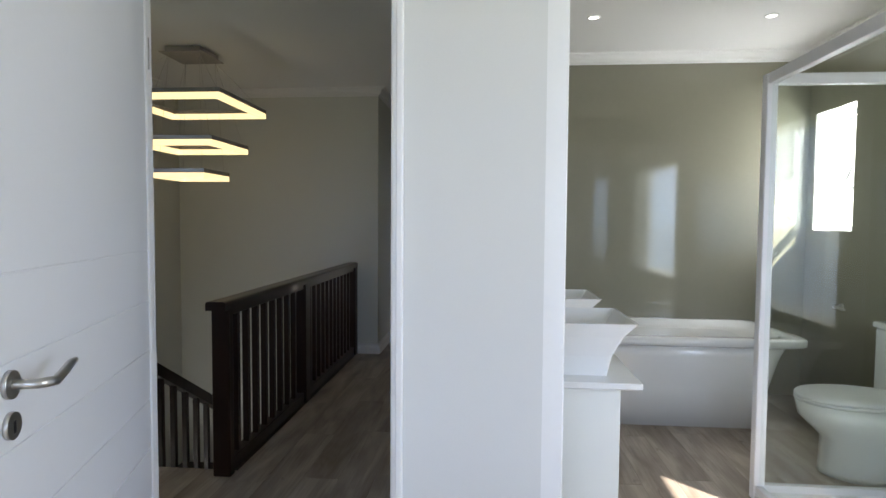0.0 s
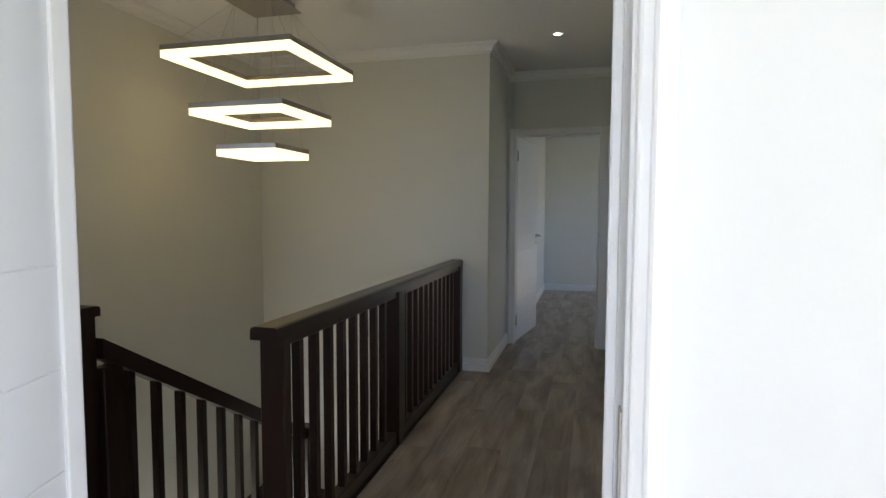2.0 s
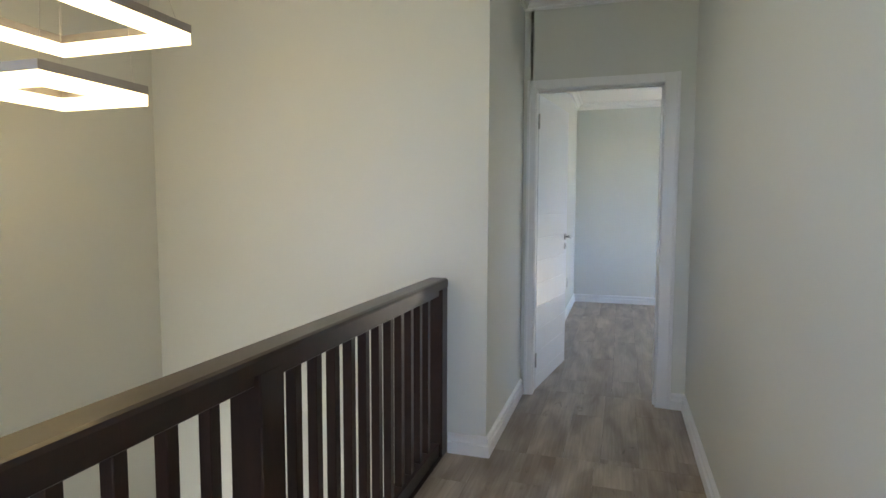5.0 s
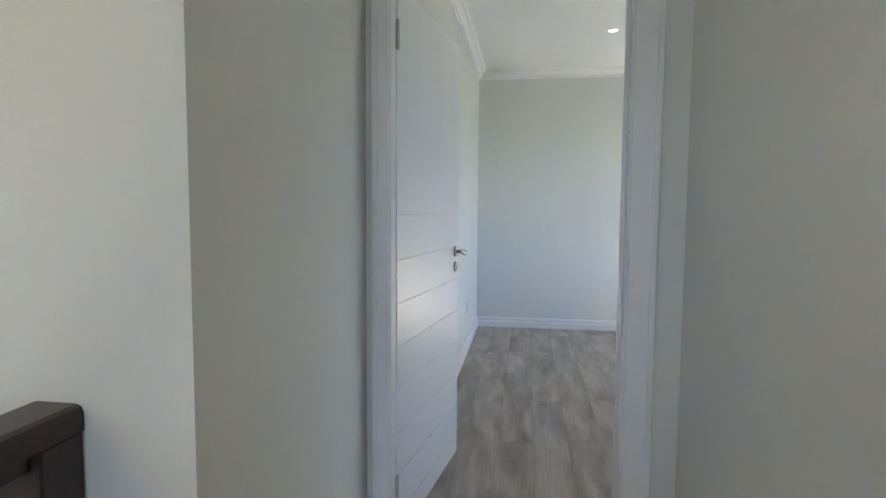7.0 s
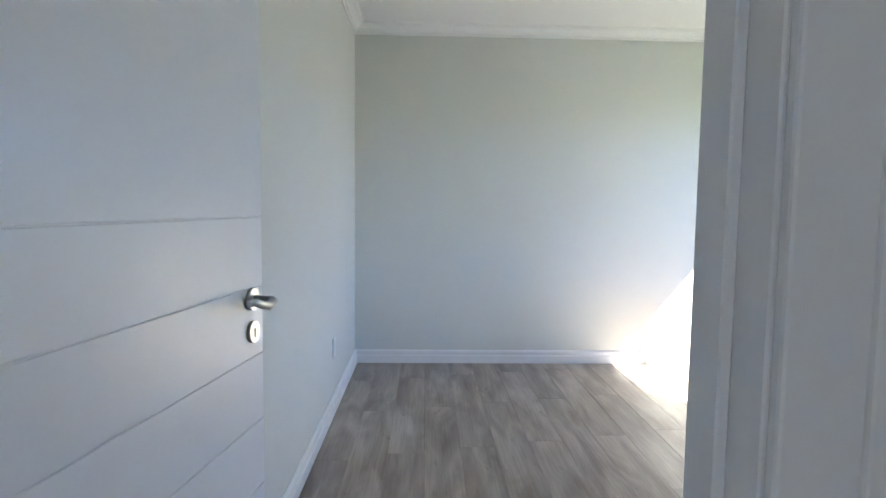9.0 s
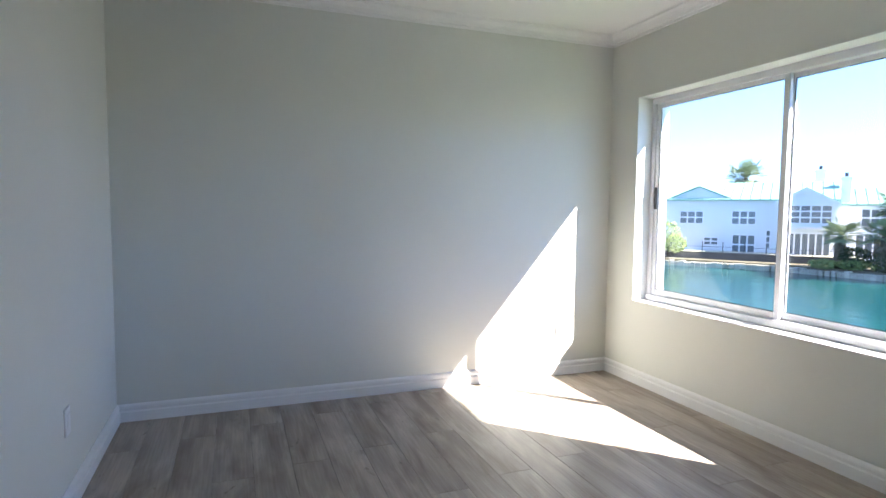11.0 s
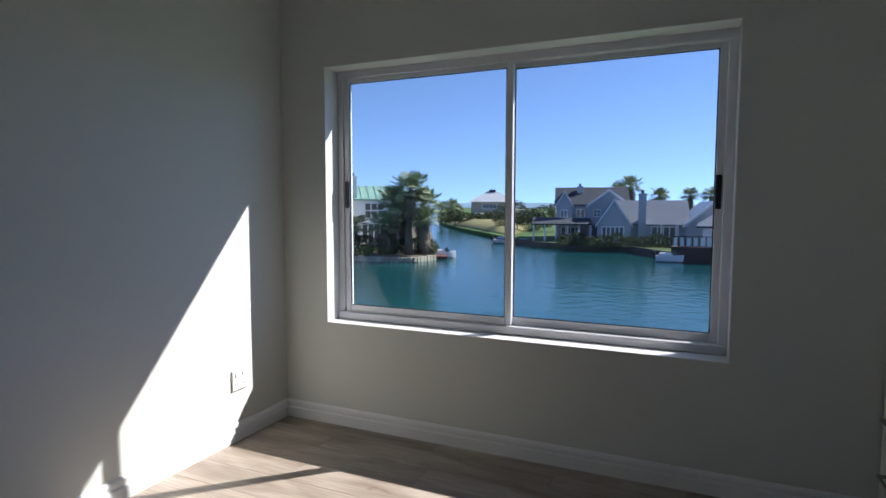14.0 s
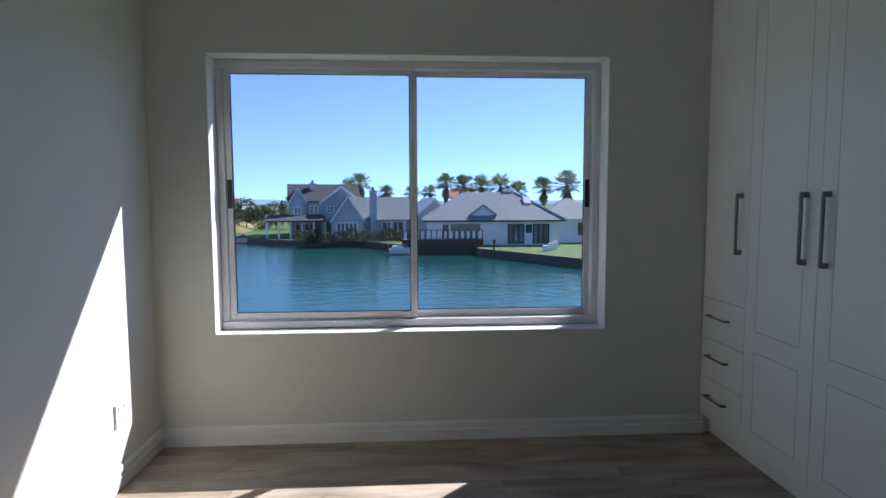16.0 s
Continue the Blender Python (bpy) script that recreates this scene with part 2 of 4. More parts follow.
# ---- mesh helpers ----
def box(bm, x0, x1, y0, y1, z0, z1, bevel=0.0, seg=1):
    vs = [bm.verts.new((x, y, z)) for x in (x0, x1) for y in (y0, y1) for z in (z0, z1)]
    fs = [bm.faces.new([vs[i] for i in q]) for q in ((0, 1, 3, 2), (4, 6, 7, 5), (0, 4, 5, 1), (2, 3, 7, 6), (0, 2, 6, 4), (1, 5, 7, 3))]
    if bevel:
        es = list({e for f in fs for e in f.edges})
        bmesh.ops.bevel(bm, geom=es, offset=bevel, segments=seg, affect="EDGES", profile=0.5)
    return bm


def boxed(*a, **k):
    return box(bmesh.new(), *a, **k)


def tube(bm, pts, radii, n=8, caps=True):
    """A round tube through points with a radius at each."""
    pts = [Vector(p) for p in pts]
    if not isinstance(radii, (list, tuple)):
        radii = [radii] * len(pts)
    rings = []
    for i, p in enumerate(pts):
        d = (pts[min(i + 1, len(pts) - 1)] - pts[max(i - 1, 0)]).normalized()
        u = d.orthogonal().normalized() if abs(d.z) < 0.99 else Vector((1, 0, 0))
        if i and abs(d.z) < 0.99:
            u = (rings[-1][1] - d * rings[-1][1].dot(d)).normalized()
        v = d.cross(u)
        ring = [bm.verts.new(p + (u * math.cos(2 * math.pi * k / n) + v * math.sin(2 * math.pi * k / n)) * radii[i]) for k in range(n)]
        rings.append((ring, u))
    for (a, _), (b, _) in zip(rings, rings[1:]):
        for k in range(n):
            bm.faces.new((a[k], a[(k + 1) % n], b[(k + 1) % n], b[k])).smooth = True
    if caps:
        bm.faces.new(rings[0][0][::-1])
        bm.faces.new(rings[-1][0])
    return bm


def prism(bm, outline, axis, lo, hi):
    """Extrudes a flat outline of (a, b) pairs along an axis ('x', 'y' or 'z') from lo to hi."""
    place = {"x": lambda a, b, c: (c, a, b), "y": lambda a, b, c: (a, c, b), "z": lambda a, b, c: (a, b, c)}[axis]
    v0 = [bm.verts.new(place(a, b, lo)) for a, b in outline]
    v1 = [bm.verts.new(place(a, b, hi)) for a, b in outline]
    n = len(outline)
    bm.faces.new(v0[::-1])
    bm.faces.new(v1)
    for i in range(n):
        bm.faces.new((v0[i], v0[(i + 1) % n], v1[(i + 1) % n], v1[i]))
    bmesh.ops.recalc_face_normals(bm, faces=bm.faces)
    return bm


def loft(bm, rings, smooth=True, cap0=True, cap1=True):
    made = [[bm.verts.new(p) for p in r] for r in rings]
    n = len(made[0])
    for a, b in zip(made, made[1:]):
        for k in range(n):
            bm.faces.new((a[k], a[(k + 1) % n], b[(k + 1) % n], b[k])).smooth = smooth
    if cap0:
        bm.faces.new(made[0][::-1])
    if cap1:
        bm.faces.new(made[-1])
    bmesh.ops.recalc_face_normals(bm, faces=bm.faces)
    return bm


def meshed(name, bm, mat):
    me = bpy.data.meshes.new(name)
    bm.to_mesh(me)
    bm.free()
    me.materials.append(mat)
    return me


def part(name, bm, mat, parent, label=""):
    ob = new(name, meshed(name, bm, mat))
    ob.parent = parent
    return tagged(ob, label=label)


def thing(name, label, category, x, y, z, rz=0.0, group=""):
    ob = new(name)
    ob.empty_display_size = 0.1
    ob.matrix_basis = pose(x, y, z, 0, 0, rz)
    return tagged(ob, label, category, group)


def solid(name, bm, mat, label, category, group=""):
    return tagged(new(name, meshed(name, bm, mat)), label, category, group)


def structure(name, bm, mat, label="", category=""):
    return tagged(new(name, meshed(name, bm, mat)), label, category, kind="structure")


def moulding(name, path, profile, mat, z0, label, closed=False):
    """Sweeps a profile of (out, up) along a plan path; out lies to the left of the way."""
    bm = bmesh.new()
    pts = [Vector(p) for p in path]
    n = len(pts)
    rings = []
    for i in range(n):
        a = (pts[i] - pts[i - 1]).normalized() if (i or closed) else None
        b = (pts[(i + 1) % n] - pts[i]).normalized() if (i < n - 1 or closed) else None
        a, b = a or b, b or a
        na, nb = Vector((-a.y, a.x)), Vector((-b.y, b.x))
        m = (na + nb) / (1 + na.dot(nb))
        rings.append([bm.verts.new((pts[i].x + m.x * o, pts[i].y + m.y * o, z0 + u)) for o, u in profile])
    k = len(profile)
    for i in range(n if closed else n - 1):
        r, s = rings[i], rings[(i + 1) % n]
        for j in range(k):
            bm.faces.new((r[j], s[j], s[(j + 1) % k], r[(j + 1) % k]))
    if not closed:
        bm.faces.new(rings[0])
        bm.faces.new(rings[-1][::-1])
    bmesh.ops.recalc_face_normals(bm, faces=bm.faces)
    return structure(name, bm, mat, label, "moulding")


SKIRT = [(0, 0), (0.021, 0), (0.021, 0.058), (0.012, 0.064), (0.012, 0.076), (0.017, 0.081), (0.015, 0.094), (0.005, 0.104), (0, 0.104)]
CORNICE = [(0, 0), (0.008, 0), (0.01, 0.014), (0.022, 0.018), (0.028, 0.04), (0.045, 0.058), (0.068, 0.066), (0.072, 0.076), (0.085, 0.08), (0, 0.08)]

# ---- structure: floors, walls, ceiling ----
CZ = 2.63
floor = structure("floor", boxed(-1.27, 2.76, -4.98, 4.15, -0.2, -0.008), SCREED, "grey-washed oak laminate floor on a slab", "floor")
floor_landing = structure("floor_landing", boxed(-3.22, -1.27, -4.98, -3.72, -0.2, -0.008), SCREED, "laminate floor of the stair landing", "floor")
floor_main = structure("floor_main_bedroom", boxed(-3.22, 2.76, -8.8, -4.98, -0.2, 0.0), OAK, "oak laminate floor of the main bedroom", "floor")
floor_stairwell = structure("floor_stairwell", boxed(-3.22, 0.1, -4.98, -0.93, -3.1, -2.9), OAK, "wooden floor at the foot of the stairs", "floor")

structure("ceiling", boxed(-3.4, 2.9, -8.9, 4.2, CZ, CZ + 0.12), CEIL, "smooth white painted ceiling", "ceiling")
structure("wall_corridor", boxed(0, 0.1, -4.80, 0, -2.9, CZ), PAINT, "long grey-beige painted corridor wall", "wall")
structure("wall_stairwell_end", boxed(-3.10, -1.045, -1.03, -0.93, -2.9, CZ), PAINT, "grey-beige wall at the end of the stairwell", "wall")
structure("wall_passage", boxed(-1.145, -1.045, -0.93, 0, -2.9, CZ), PAINT, "short grey-beige wall beside the bedroom door", "wall")
bm = bmesh.new()
# The low opening is unseen, added to hold the stairwell fill lamp.
for y0, y1, z0, z1 in ((-4.80, -4.65, -2.9, CZ), (-4.65, -3.85, -2.9, 1.05), (-4.65, -3.85, 2.05, CZ), (-3.85, -3.5, -2.9, CZ), (-3.5, -2.2, -2.9, -2.4), (-3.5, -2.2, -1.3, CZ), (-2.2, -0.93, -2.9, CZ)):
    box(bm, -3.22, -3.10, y0, y1, z0, z1)
structure("wall_stairwell_side", bm, PAINT, "grey-beige stairwell wall lit by the pendant", "wall")
structure("wall_under_landing", boxed(-3.10, -1.27, -3.86, -3.74, -2.9, -0.2), PAINT, "painted wall under the landing", "wall")
structure("wall_under_corridor", boxed(-1.27, -1.17, -3.74, -1.03, -2.9, -0.2), PAINT, "painted wall under the corridor", "wall")

bm = bmesh.new()
box(bm, -1.12, -1.003, 0, 0.12, 0, CZ)
box(bm, -1.003, -0.988, 0, 0.075, 0, CZ)
box(bm, -0.148, 2.475, 0, 0.12, 0, CZ)
box(bm, -1.003, -0.148, 0, 0.12, 2.075, CZ)
structure("wall_bedroom_door", bm, PAINT, "grey-beige wall with the bedroom doorway", "wall")
structure("wall_bedroom_side", boxed(-1.12, -1.0, 0.12, 4.0, 0, CZ), PAINT, "grey-beige bedroom wall behind the open door", "wall")
structure("wall_bedroom_far", boxed(-1.12, 2.475, 4.0, 4.15, 0, CZ), PAINT, "grey-beige bedroom wall with a patch of sun", "wall")

WY0, WY1, WZ0, WZ1 = 1.53, 3.69, 0.612, 2.117
bm = bmesh.new()
for y0, y1, z0, z1 in ((-8.8, -7.2, 0, CZ), (-7.2, -5.12, 0, 0.6), (-7.2, -5.12, 2.15, CZ), (-5.12, -2.57, 0, CZ), (-2.57, -2.1, 0, 1.28), (-2.57, -2.1, 2.14, CZ),
                       (-2.1, WY0, 0, CZ), (WY0, WY1, 0, WZ0), (WY0, WY1, WZ1, CZ), (WY1, 4.15, 0, CZ)):
    box(bm, 2.475, 2.76, y0, y1, z0, z1)
structure("wall_windows", bm, PAINT, "outer grey-beige wall with a wide window", "wall")
bm = bmesh.new()
box(bm, 2.4752, 2.76, WY1 - 0.004, WY1 - 0.0005, WZ0, WZ1)
box(bm, 2.4752, 2.76, WY0 + 0.0005, WY0 + 0.004, WZ0, WZ1)
box(bm, 2.4752, 2.76, WY0, WY1, WZ1 - 0.004, WZ1 - 0.0005)
box(bm, 2.4722, 2.77, WY0, WY1, WZ0 + 0.0005, WZ0 + 0.006)
structure("window_reveal", bm, TRIM, "white painted window reveal and sill", "reveal")

# Unseen outside band, added to lower the top of the sun patch.
structure("sun_cut_band", boxed(2.761, 2.835, WY0 - 0.1, WY1 + 0.1, WZ1 - 0.002, WZ1 + 0.12), WHITEWALL, "unseen band added over the window to cut the sun patch", "band")
# wall between the main bedroom, the corridor and the bathroom
bm = bmesh.new()
box(bm, -3.22, -1.06, -4.98, -4.80, 0, CZ)
box(bm, -0.18, 0.217, -4.98, -4.80, 0, CZ)
box(bm, 2.43, 2.475, -4.98, -4.80, 0, CZ)
box(bm, -1.06, -0.18, -4.98, -4.80, 2.075, CZ)
box(bm, 0.217, 2.43, -4.98, -4.80, 2.3, CZ)
structure("wall_main_bedroom", bm, PAINT_L, "pale painted wall between two doorways", "wall")
bm = bmesh.new()
for x0, x1, z0, z1 in ((-3.22, -1.7, 0, CZ), (0.9, 2.76, 0, CZ), (-1.7, 0.9, 0, 0.7), (-1.7, 0.9, 2.2, CZ)):
    box(bm, x0, x1, -8.8, -8.66, z0, z1)
structure("wall_main_bedroom_back", bm, PAINT_L, "pale painted back wall of the main bedroom", "wall")
structure("wall_main_bedroom_side", boxed(-3.34, -3.22, -8.8, -4.80, 0, CZ), PAINT_L, "pale painted side wall of the main bedroom", "wall")

# bathroom shell
structure("wall_bathroom_back", boxed(0.1, 2.475, -2.02, -1.9, 0, CZ), BATHTILE, "glossy olive-grey panelled bathroom wall", "wall")
structure("wall_bathroom_side", boxed(0.1005, 0.106, -4.80, -2.02, 0, CZ), BATHTILE, "glossy olive-grey bathroom side wall", "wall")
bm = bmesh.new()
for y0, y1, z0, z1 in ((-4.80, -2.57, 0, CZ), (-2.57, -2.1, 0, 1.28), (-2.57, -2.1, 2.14, CZ), (-2.1, -2.02, 0, CZ)):
    box(bm, 2.469, 2.4745, y0, y1, z0, z1)
structure("wall_bathroom_window", bm, BATHTILE, "glossy olive-grey bathroom wall with a window", "wall")

# mouldings: the wall lies to the right of the way
moulding("baseboard_corridor", [(-0.084, 0.0), (-0.0, 0.0), (0.0, -4.80)][::-1], SKIRT, TRIM, 0, "white stepped skirting board")
moulding("baseboard_passage", [(-1.045, 0.0), (-1.045, -1.03), (-1.245, -1.03)], SKIRT, TRIM, 0, "white stepped skirting board")
moulding("baseboard_bedroom", [(2.475, 0.947), (2.475, 4.0), (-1.0, 4.0), (-1.0, 0.12)], SKIRT, TRIM, 0, "white stepped skirting board")
moulding("cornice_stairwell", [(0, -4.80), (0, 0), (-1.045, 0), (-1.045, -1.03), (-3.10, -1.03), (-3.10, -4.80)], CORNICE, CEIL, CZ - 0.08, "white moulded cornice", closed=True)
moulding("cornice_bedroom", [(2.475, 0.947), (2.475, 4.0), (-1.0, 4.0), (-1.0, 0.12)], CORNICE, CEIL, CZ - 0.08, "white coved cornice")
moulding("cornice_bathroom", [(2.469, -4.80), (2.469, -2.02), (0.106, -2.02), (0.106, -4.80)], CORNICE, CEIL, CZ - 0.08, "white coved cornice")


# ---- doors ----
def lever(parent, x, y, z, face):
    """Lever handle with its rose and keyhole escutcheon; face is -1 or 1 along local y."""
    rose = tube(bmesh.new(), [(x, y, z), (x, y + face * 0.009, z)], 0.026, 24)
    ob = part("handle_rose", rose, STEEL, parent, "round brushed steel rose")
    arm = tube(bmesh.new(), [(x, y + face * 0.005, z), (x, y + face * 0.05, z), (x - 0.012, y + face * 0.058, z - 0.001), (x - 0.04, y + face * 0.06, z - 0.006), (x - 0.075, y + face * 0.06, z + 0.002),
                             (x - 0.105, y + face * 0.06, z + 0.012), (x - 0.13, y + face * 0.058, z + 0.012)], [0.009, 0.009, 0.0095, 0.0095, 0.009, 0.0085, 0.006], 12)
    part("lever", arm, STEEL, ob, "wavy brushed steel lever")
    esc = tube(bmesh.new(), [(x, y, z - 0.075), (x, y + face * 0.009, z - 0.075)], 0.025, 24)
    key = part("keyhole_plate", esc, STEEL, parent, "round brushed steel keyhole plate")
    kb = boxed(x - 0.004, x + 0.004, y + face * 0.0088, y + face * 0.0096, z - 0.088, z - 0.066)
    part("keyhole", kb, BLACKP, key)


def door_leaf(name, label, hx, hy, turn, width, lever_z, thick_side):
    """A leaf in local x from its hinge; horizontal grooves cut both faces in the lower half."""
    d = thing(name, label, "door", hx, hy, 0.0, turn)
    y0, y1 = (0.0, 0.04) if thick_side > 0 else (-0.04, 0.0)
    grooves = [0.105, 0.265, 0.425, 0.585, 0.745, 0.905, 1.065, 1.225]
    bm = bmesh.new()
    edges = [0.008] + grooves + [2.032]
    box(bm, 0, width, y0 + 0.003, y1 - 0.003, 0.008, 2.032)
    part("core", bm, DOORW, d)
    for a, b in zip(edges, edges[1:]):
        g = 0.003
        pb = boxed(0.0005, width - 0.0005, y0, y1, a + g / 2, b - g / 2, 0.0012)
        part("board", pb, DOORW, d)
    for z in (0.22, 1.85):
        hb = tube(bmesh.new(), [(-0.006, y0 - 0.004 if thick_side > 0 else y1 + 0.004, z - 0.05), (-0.006, y0 - 0.004 if thick_side > 0 else y1 + 0.004, z + 0.05)], 0.007, 10)
        box(hb, -0.0025, 0.0, y0 + 0.003, y1 - 0.003, z - 0.05, z + 0.05)
        part("hinge", hb, STEEL, d, "brushed steel butt hinge")
    lever(d, width - 0.06, y0, lever_z, -1)
    lever(d, width - 0.06, y1, lever_z, 1)
    return d


door_leaf("door_bedroom", "white grooved door standing open into the bedroom", -0.955, 0.079, 81.5, 0.832, 1.04, 1)
door_leaf("door_main_bedroom", "white grooved door with steel lever standing open", -1.026, -4.825, -73.5, 0.885, 1.025, -1)


def door_frame(name, label, x0, x1, ya, yb, top, stop_y, w=0.062, w1=0.062, rebate=None):
    """Lining with stop and architraves on both faces of the wall."""
    f = tagged(new(name), label, "door frame", kind="structure")
    j = 0.03
    for a, b, far in ((x0 - j, x0, rebate or yb + 0.002), (x1, x1 + j, yb + 0.002)):
        part("jamb", boxed(a, b, ya - 0.002, far, 0, top + j, 0.002), TRIM, f)
    part("head", boxed(x0, x1, ya - 0.002, yb + 0.002, top, top + j, 0.002), TRIM, f)
    for a, b in ((x0, x0 + 0.012), (x1 - 0.012, x1))[1 if rebate else 0:]:
        part("stop", boxed(a, b, stop_y, stop_y + 0.03, 0, top, 0.002), TRIM, f)
    part("stop", boxed(x0, x1, stop_y, stop_y + 0.03, top - 0.012, top, 0.002), TRIM, f)
    for y, s in ((ya, -1), (yb, 1)):
        for a, b in ((x0 - w, x0 - 0.004), (x1 + 0.004, x1 + w1))[1 if rebate and s > 0 else 0:]:
            bm = bmesh.new()
            lo, hi = sorted((y + s * 0.0005, y + s * 0.016))
            box(bm, a, b, lo, hi, 0, top + w, 0.004, 2)
            mid0, mid1 = (a, a + 0.02) if a < x0 else (b - 0.02, b)
            lo, hi = sorted((y + s * 0.010, y + s * 0.022))
            box(bm, mid0, mid1, lo, hi, 0, top + w + 0.001, 0.004, 2)
            part("architrave", bm, TRIM, f)
        bm = bmesh.new()
        lo, hi = sorted((y + s * 0.0005, y + s * 0.0155))
        box(bm, x0 - 0.004, x1 + 0.004, lo, hi, top + 0.004, top + w - 0.001, 0.004, 2)
        part("architrave", bm, TRIM, f)
    return f


door_frame("door_frame_bedroom", "white painted door frame with moulded architraves", -0.958, -0.178, 0.0, 0.12, 2.04, 0.045, w1=0.092, rebate=0.076)
frm = door_frame("door_frame_main_bedroom", "white painted door frame with a steel strike plate", -1.03, -0.21, -4.98, -4.80, 2.04, -4.832, 0.036, 0.036)
part("strike_plate", boxed(-0.2125, -0.2098, -4.965, -4.945, 0.96, 1.12, 0.0005), STEEL, frm, "steel strike plate in the jamb")
structure("door_frame_bathroom", boxed(0.2175, 0.292, -4.86, -4.795, 0, 2.3, 0.004), TRIM, "white post at the edge of the bathroom opening", "door frame")


# ---- bedroom window ----
def sliding_window(x, y0, y1, z0, z1):
    w = tagged(new("window_1"), "white aluminium sliding window with two panes", "window", kind="structure")
    f = 0.045
    part("frame_top", boxed(x, x + 0.09, y0, y1, z1 - f, z1, 0.004), ALU, w)
    part("frame_bottom", boxed(x - 0.01, x + 0.09, y0, y1, z0, z0 + f, 0.004), ALU, w)
    for a, b in ((y0, y0 + f - 0.004), (y1 - f + 0.004, y1)):
        part("frame_side", boxed(x, x + 0.09, a, b, z0 + f, z1 - f, 0.004), ALU, w)
    mid = 2.605
    for name, a, b, dx in (("sash", mid - 0.018, y1 - f + 0.006, 0.012), ("sash", y0 + f - 0.006, mid + 0.018, 0.046)):
        s, v = 0.048, 0.036
        bm = bmesh.new()
        za, zb = z0 + f - 0.006, z1 - f + 0.006
        box(bm, x + dx, x + dx + 0.03, a, a + v, za, zb, 0.004)
        box(bm, x + dx, x + dx + 0.03, b - v, b, za, zb, 0.004)
        box(bm, x + dx + 0.0005, x + dx + 0.0295, a + v, b - v, za, za + s, 0.003)
        box(bm, x + dx + 0.0005, x + dx + 0.0295, a + v, b - v, zb - s + 0.016, zb, 0.003)
        sash = part(name, bm, ALU, w)
        g = bmesh.new()
        box(g, x + dx + 0.012, x + dx + 0.018, a + v - 0.004, b - v + 0.004, za + s - 0.004, zb - s + 0.02)
        pane = part("pane", g, PANE, sash, "clear glass")
        pane.visible_shadow = False
        gk = bmesh.new()
        for p, q in ((a + v, a + v + 0.005), (b - v - 0.005, b - v)):
            box(gk, x + dx + 0.008, x + dx + 0.011, p, q, za + s, zb - s + 0.016)
        for p, q in ((za + s, za + s + 0.005), (zb - s + 0.011, zb - s + 0.016)):
            box(gk, x + dx + 0.008, x + dx + 0.011, a + v, b - v, p, q)
        part("gasket", gk, BLACKP, sash, "black rubber gasket")
        ly = b - 0.022 if dx < 0.03 else a + 0.022
        part("latch", boxed(x + dx - 0.012, x + dx + 0.001, ly - 0.013, ly + 0.013, 1.30, 1.46, 0.003), BLACKP, sash, "black pull latch")
    return w


sliding_window(2.60, WY0 + 0.004, WY1 - 0.004, WZ0 + 0.006, WZ1 - 0.004)


# ---- stairs and balustrades ----
stair = tagged(new("staircase"), "dark wooden staircase going down from the landing", "staircase", kind="structure")
for i in range(6):
    y, z = -3.72 + 0.283 * i, -0.17 * (i + 1)
    part("tread", boxed(-2.16, -1.275, y, y + 0.30, z - 0.04, z, 0.006), DARKWOOD, stair)
    part("riser", boxed(-2.16, -1.275, y, y + 0.02, z, z + 0.13), DARKWOOD, stair)
part("half_landing", boxed(-3.10, -1.275, -2.0, -1.03, -1.23, -1.19), DARKWOOD, stair)
for i in range(6):
    y, z = -2.0 - 0.283 * i, -1.19 - 0.17 * (i + 1)
    part("tread", boxed(-3.10, -2.26, y - 0.30, y, z - 0.04, z, 0.006), DARKWOOD, stair)
part("stringer", prism(bmesh.new(), [(-3.66, -0.36), (-1.98, -1.37), (-1.98, -1.05), (-3.66, -0.04)], "x", -2.205, -2.162), DARKWOOD, stair)
structure("trim_stair_edge", boxed(-1.275, -1.255, -3.72, -1.03, -0.2, 0.002), DARKWOOD, "dark wooden nosing along the stair opening", "trim")


def cap_outline(c, w, top, h):
    r = 0.014
    return [(c - w / 2, top - h), (c + w / 2, top - h), (c + w / 2, top - r), (c + w / 2 - 0.004, top - 0.004), (c + w / 2 - r, top), (c - w / 2 + r, top), (c - w / 2 + 0.004, top - 0.004), (c - w / 2, top - r)]


rail = thing("balustrade", "dark-stained wooden balustrade along the stair opening", "balustrade", -1.30, -2.42, 0.0)
part("handrail", prism(bmesh.new(), cap_outline(-0.004, 0.106, 0.914, 0.046), "y", -1.425, 1.388), DARKWOOD, rail, "rounded polished handrail")
part("top_rail", boxed(-0.03, 0.03, -1.335, 1.30, 0.832, 0.868, 0.003), DARKWOOD, rail)
part("bottom_rail", boxed(-0.03, 0.03, -1.335, 1.30, 0.004, 0.075, 0.003), DARKWOOD, rail)
for y0, y1 in ((-1.385, -1.335), (-0.19, -0.085), (1.30, 1.388)):
    part("post", boxed(-0.047, 0.047, y0, y1, 0.0, 0.868, 0.004), DARKWOOD, rail)
for a, b, n in ((-1.335, -0.19, 8), (-0.085, 1.30, 11)):
    for i in range(n):
        c = a + (b - a) * (i + 1) / (n + 1)
        part("baluster", boxed(-0.017, 0.017, c - 0.017, c + 0.017, 0.075, 0.834, 0.002), DARKWOOD, rail)

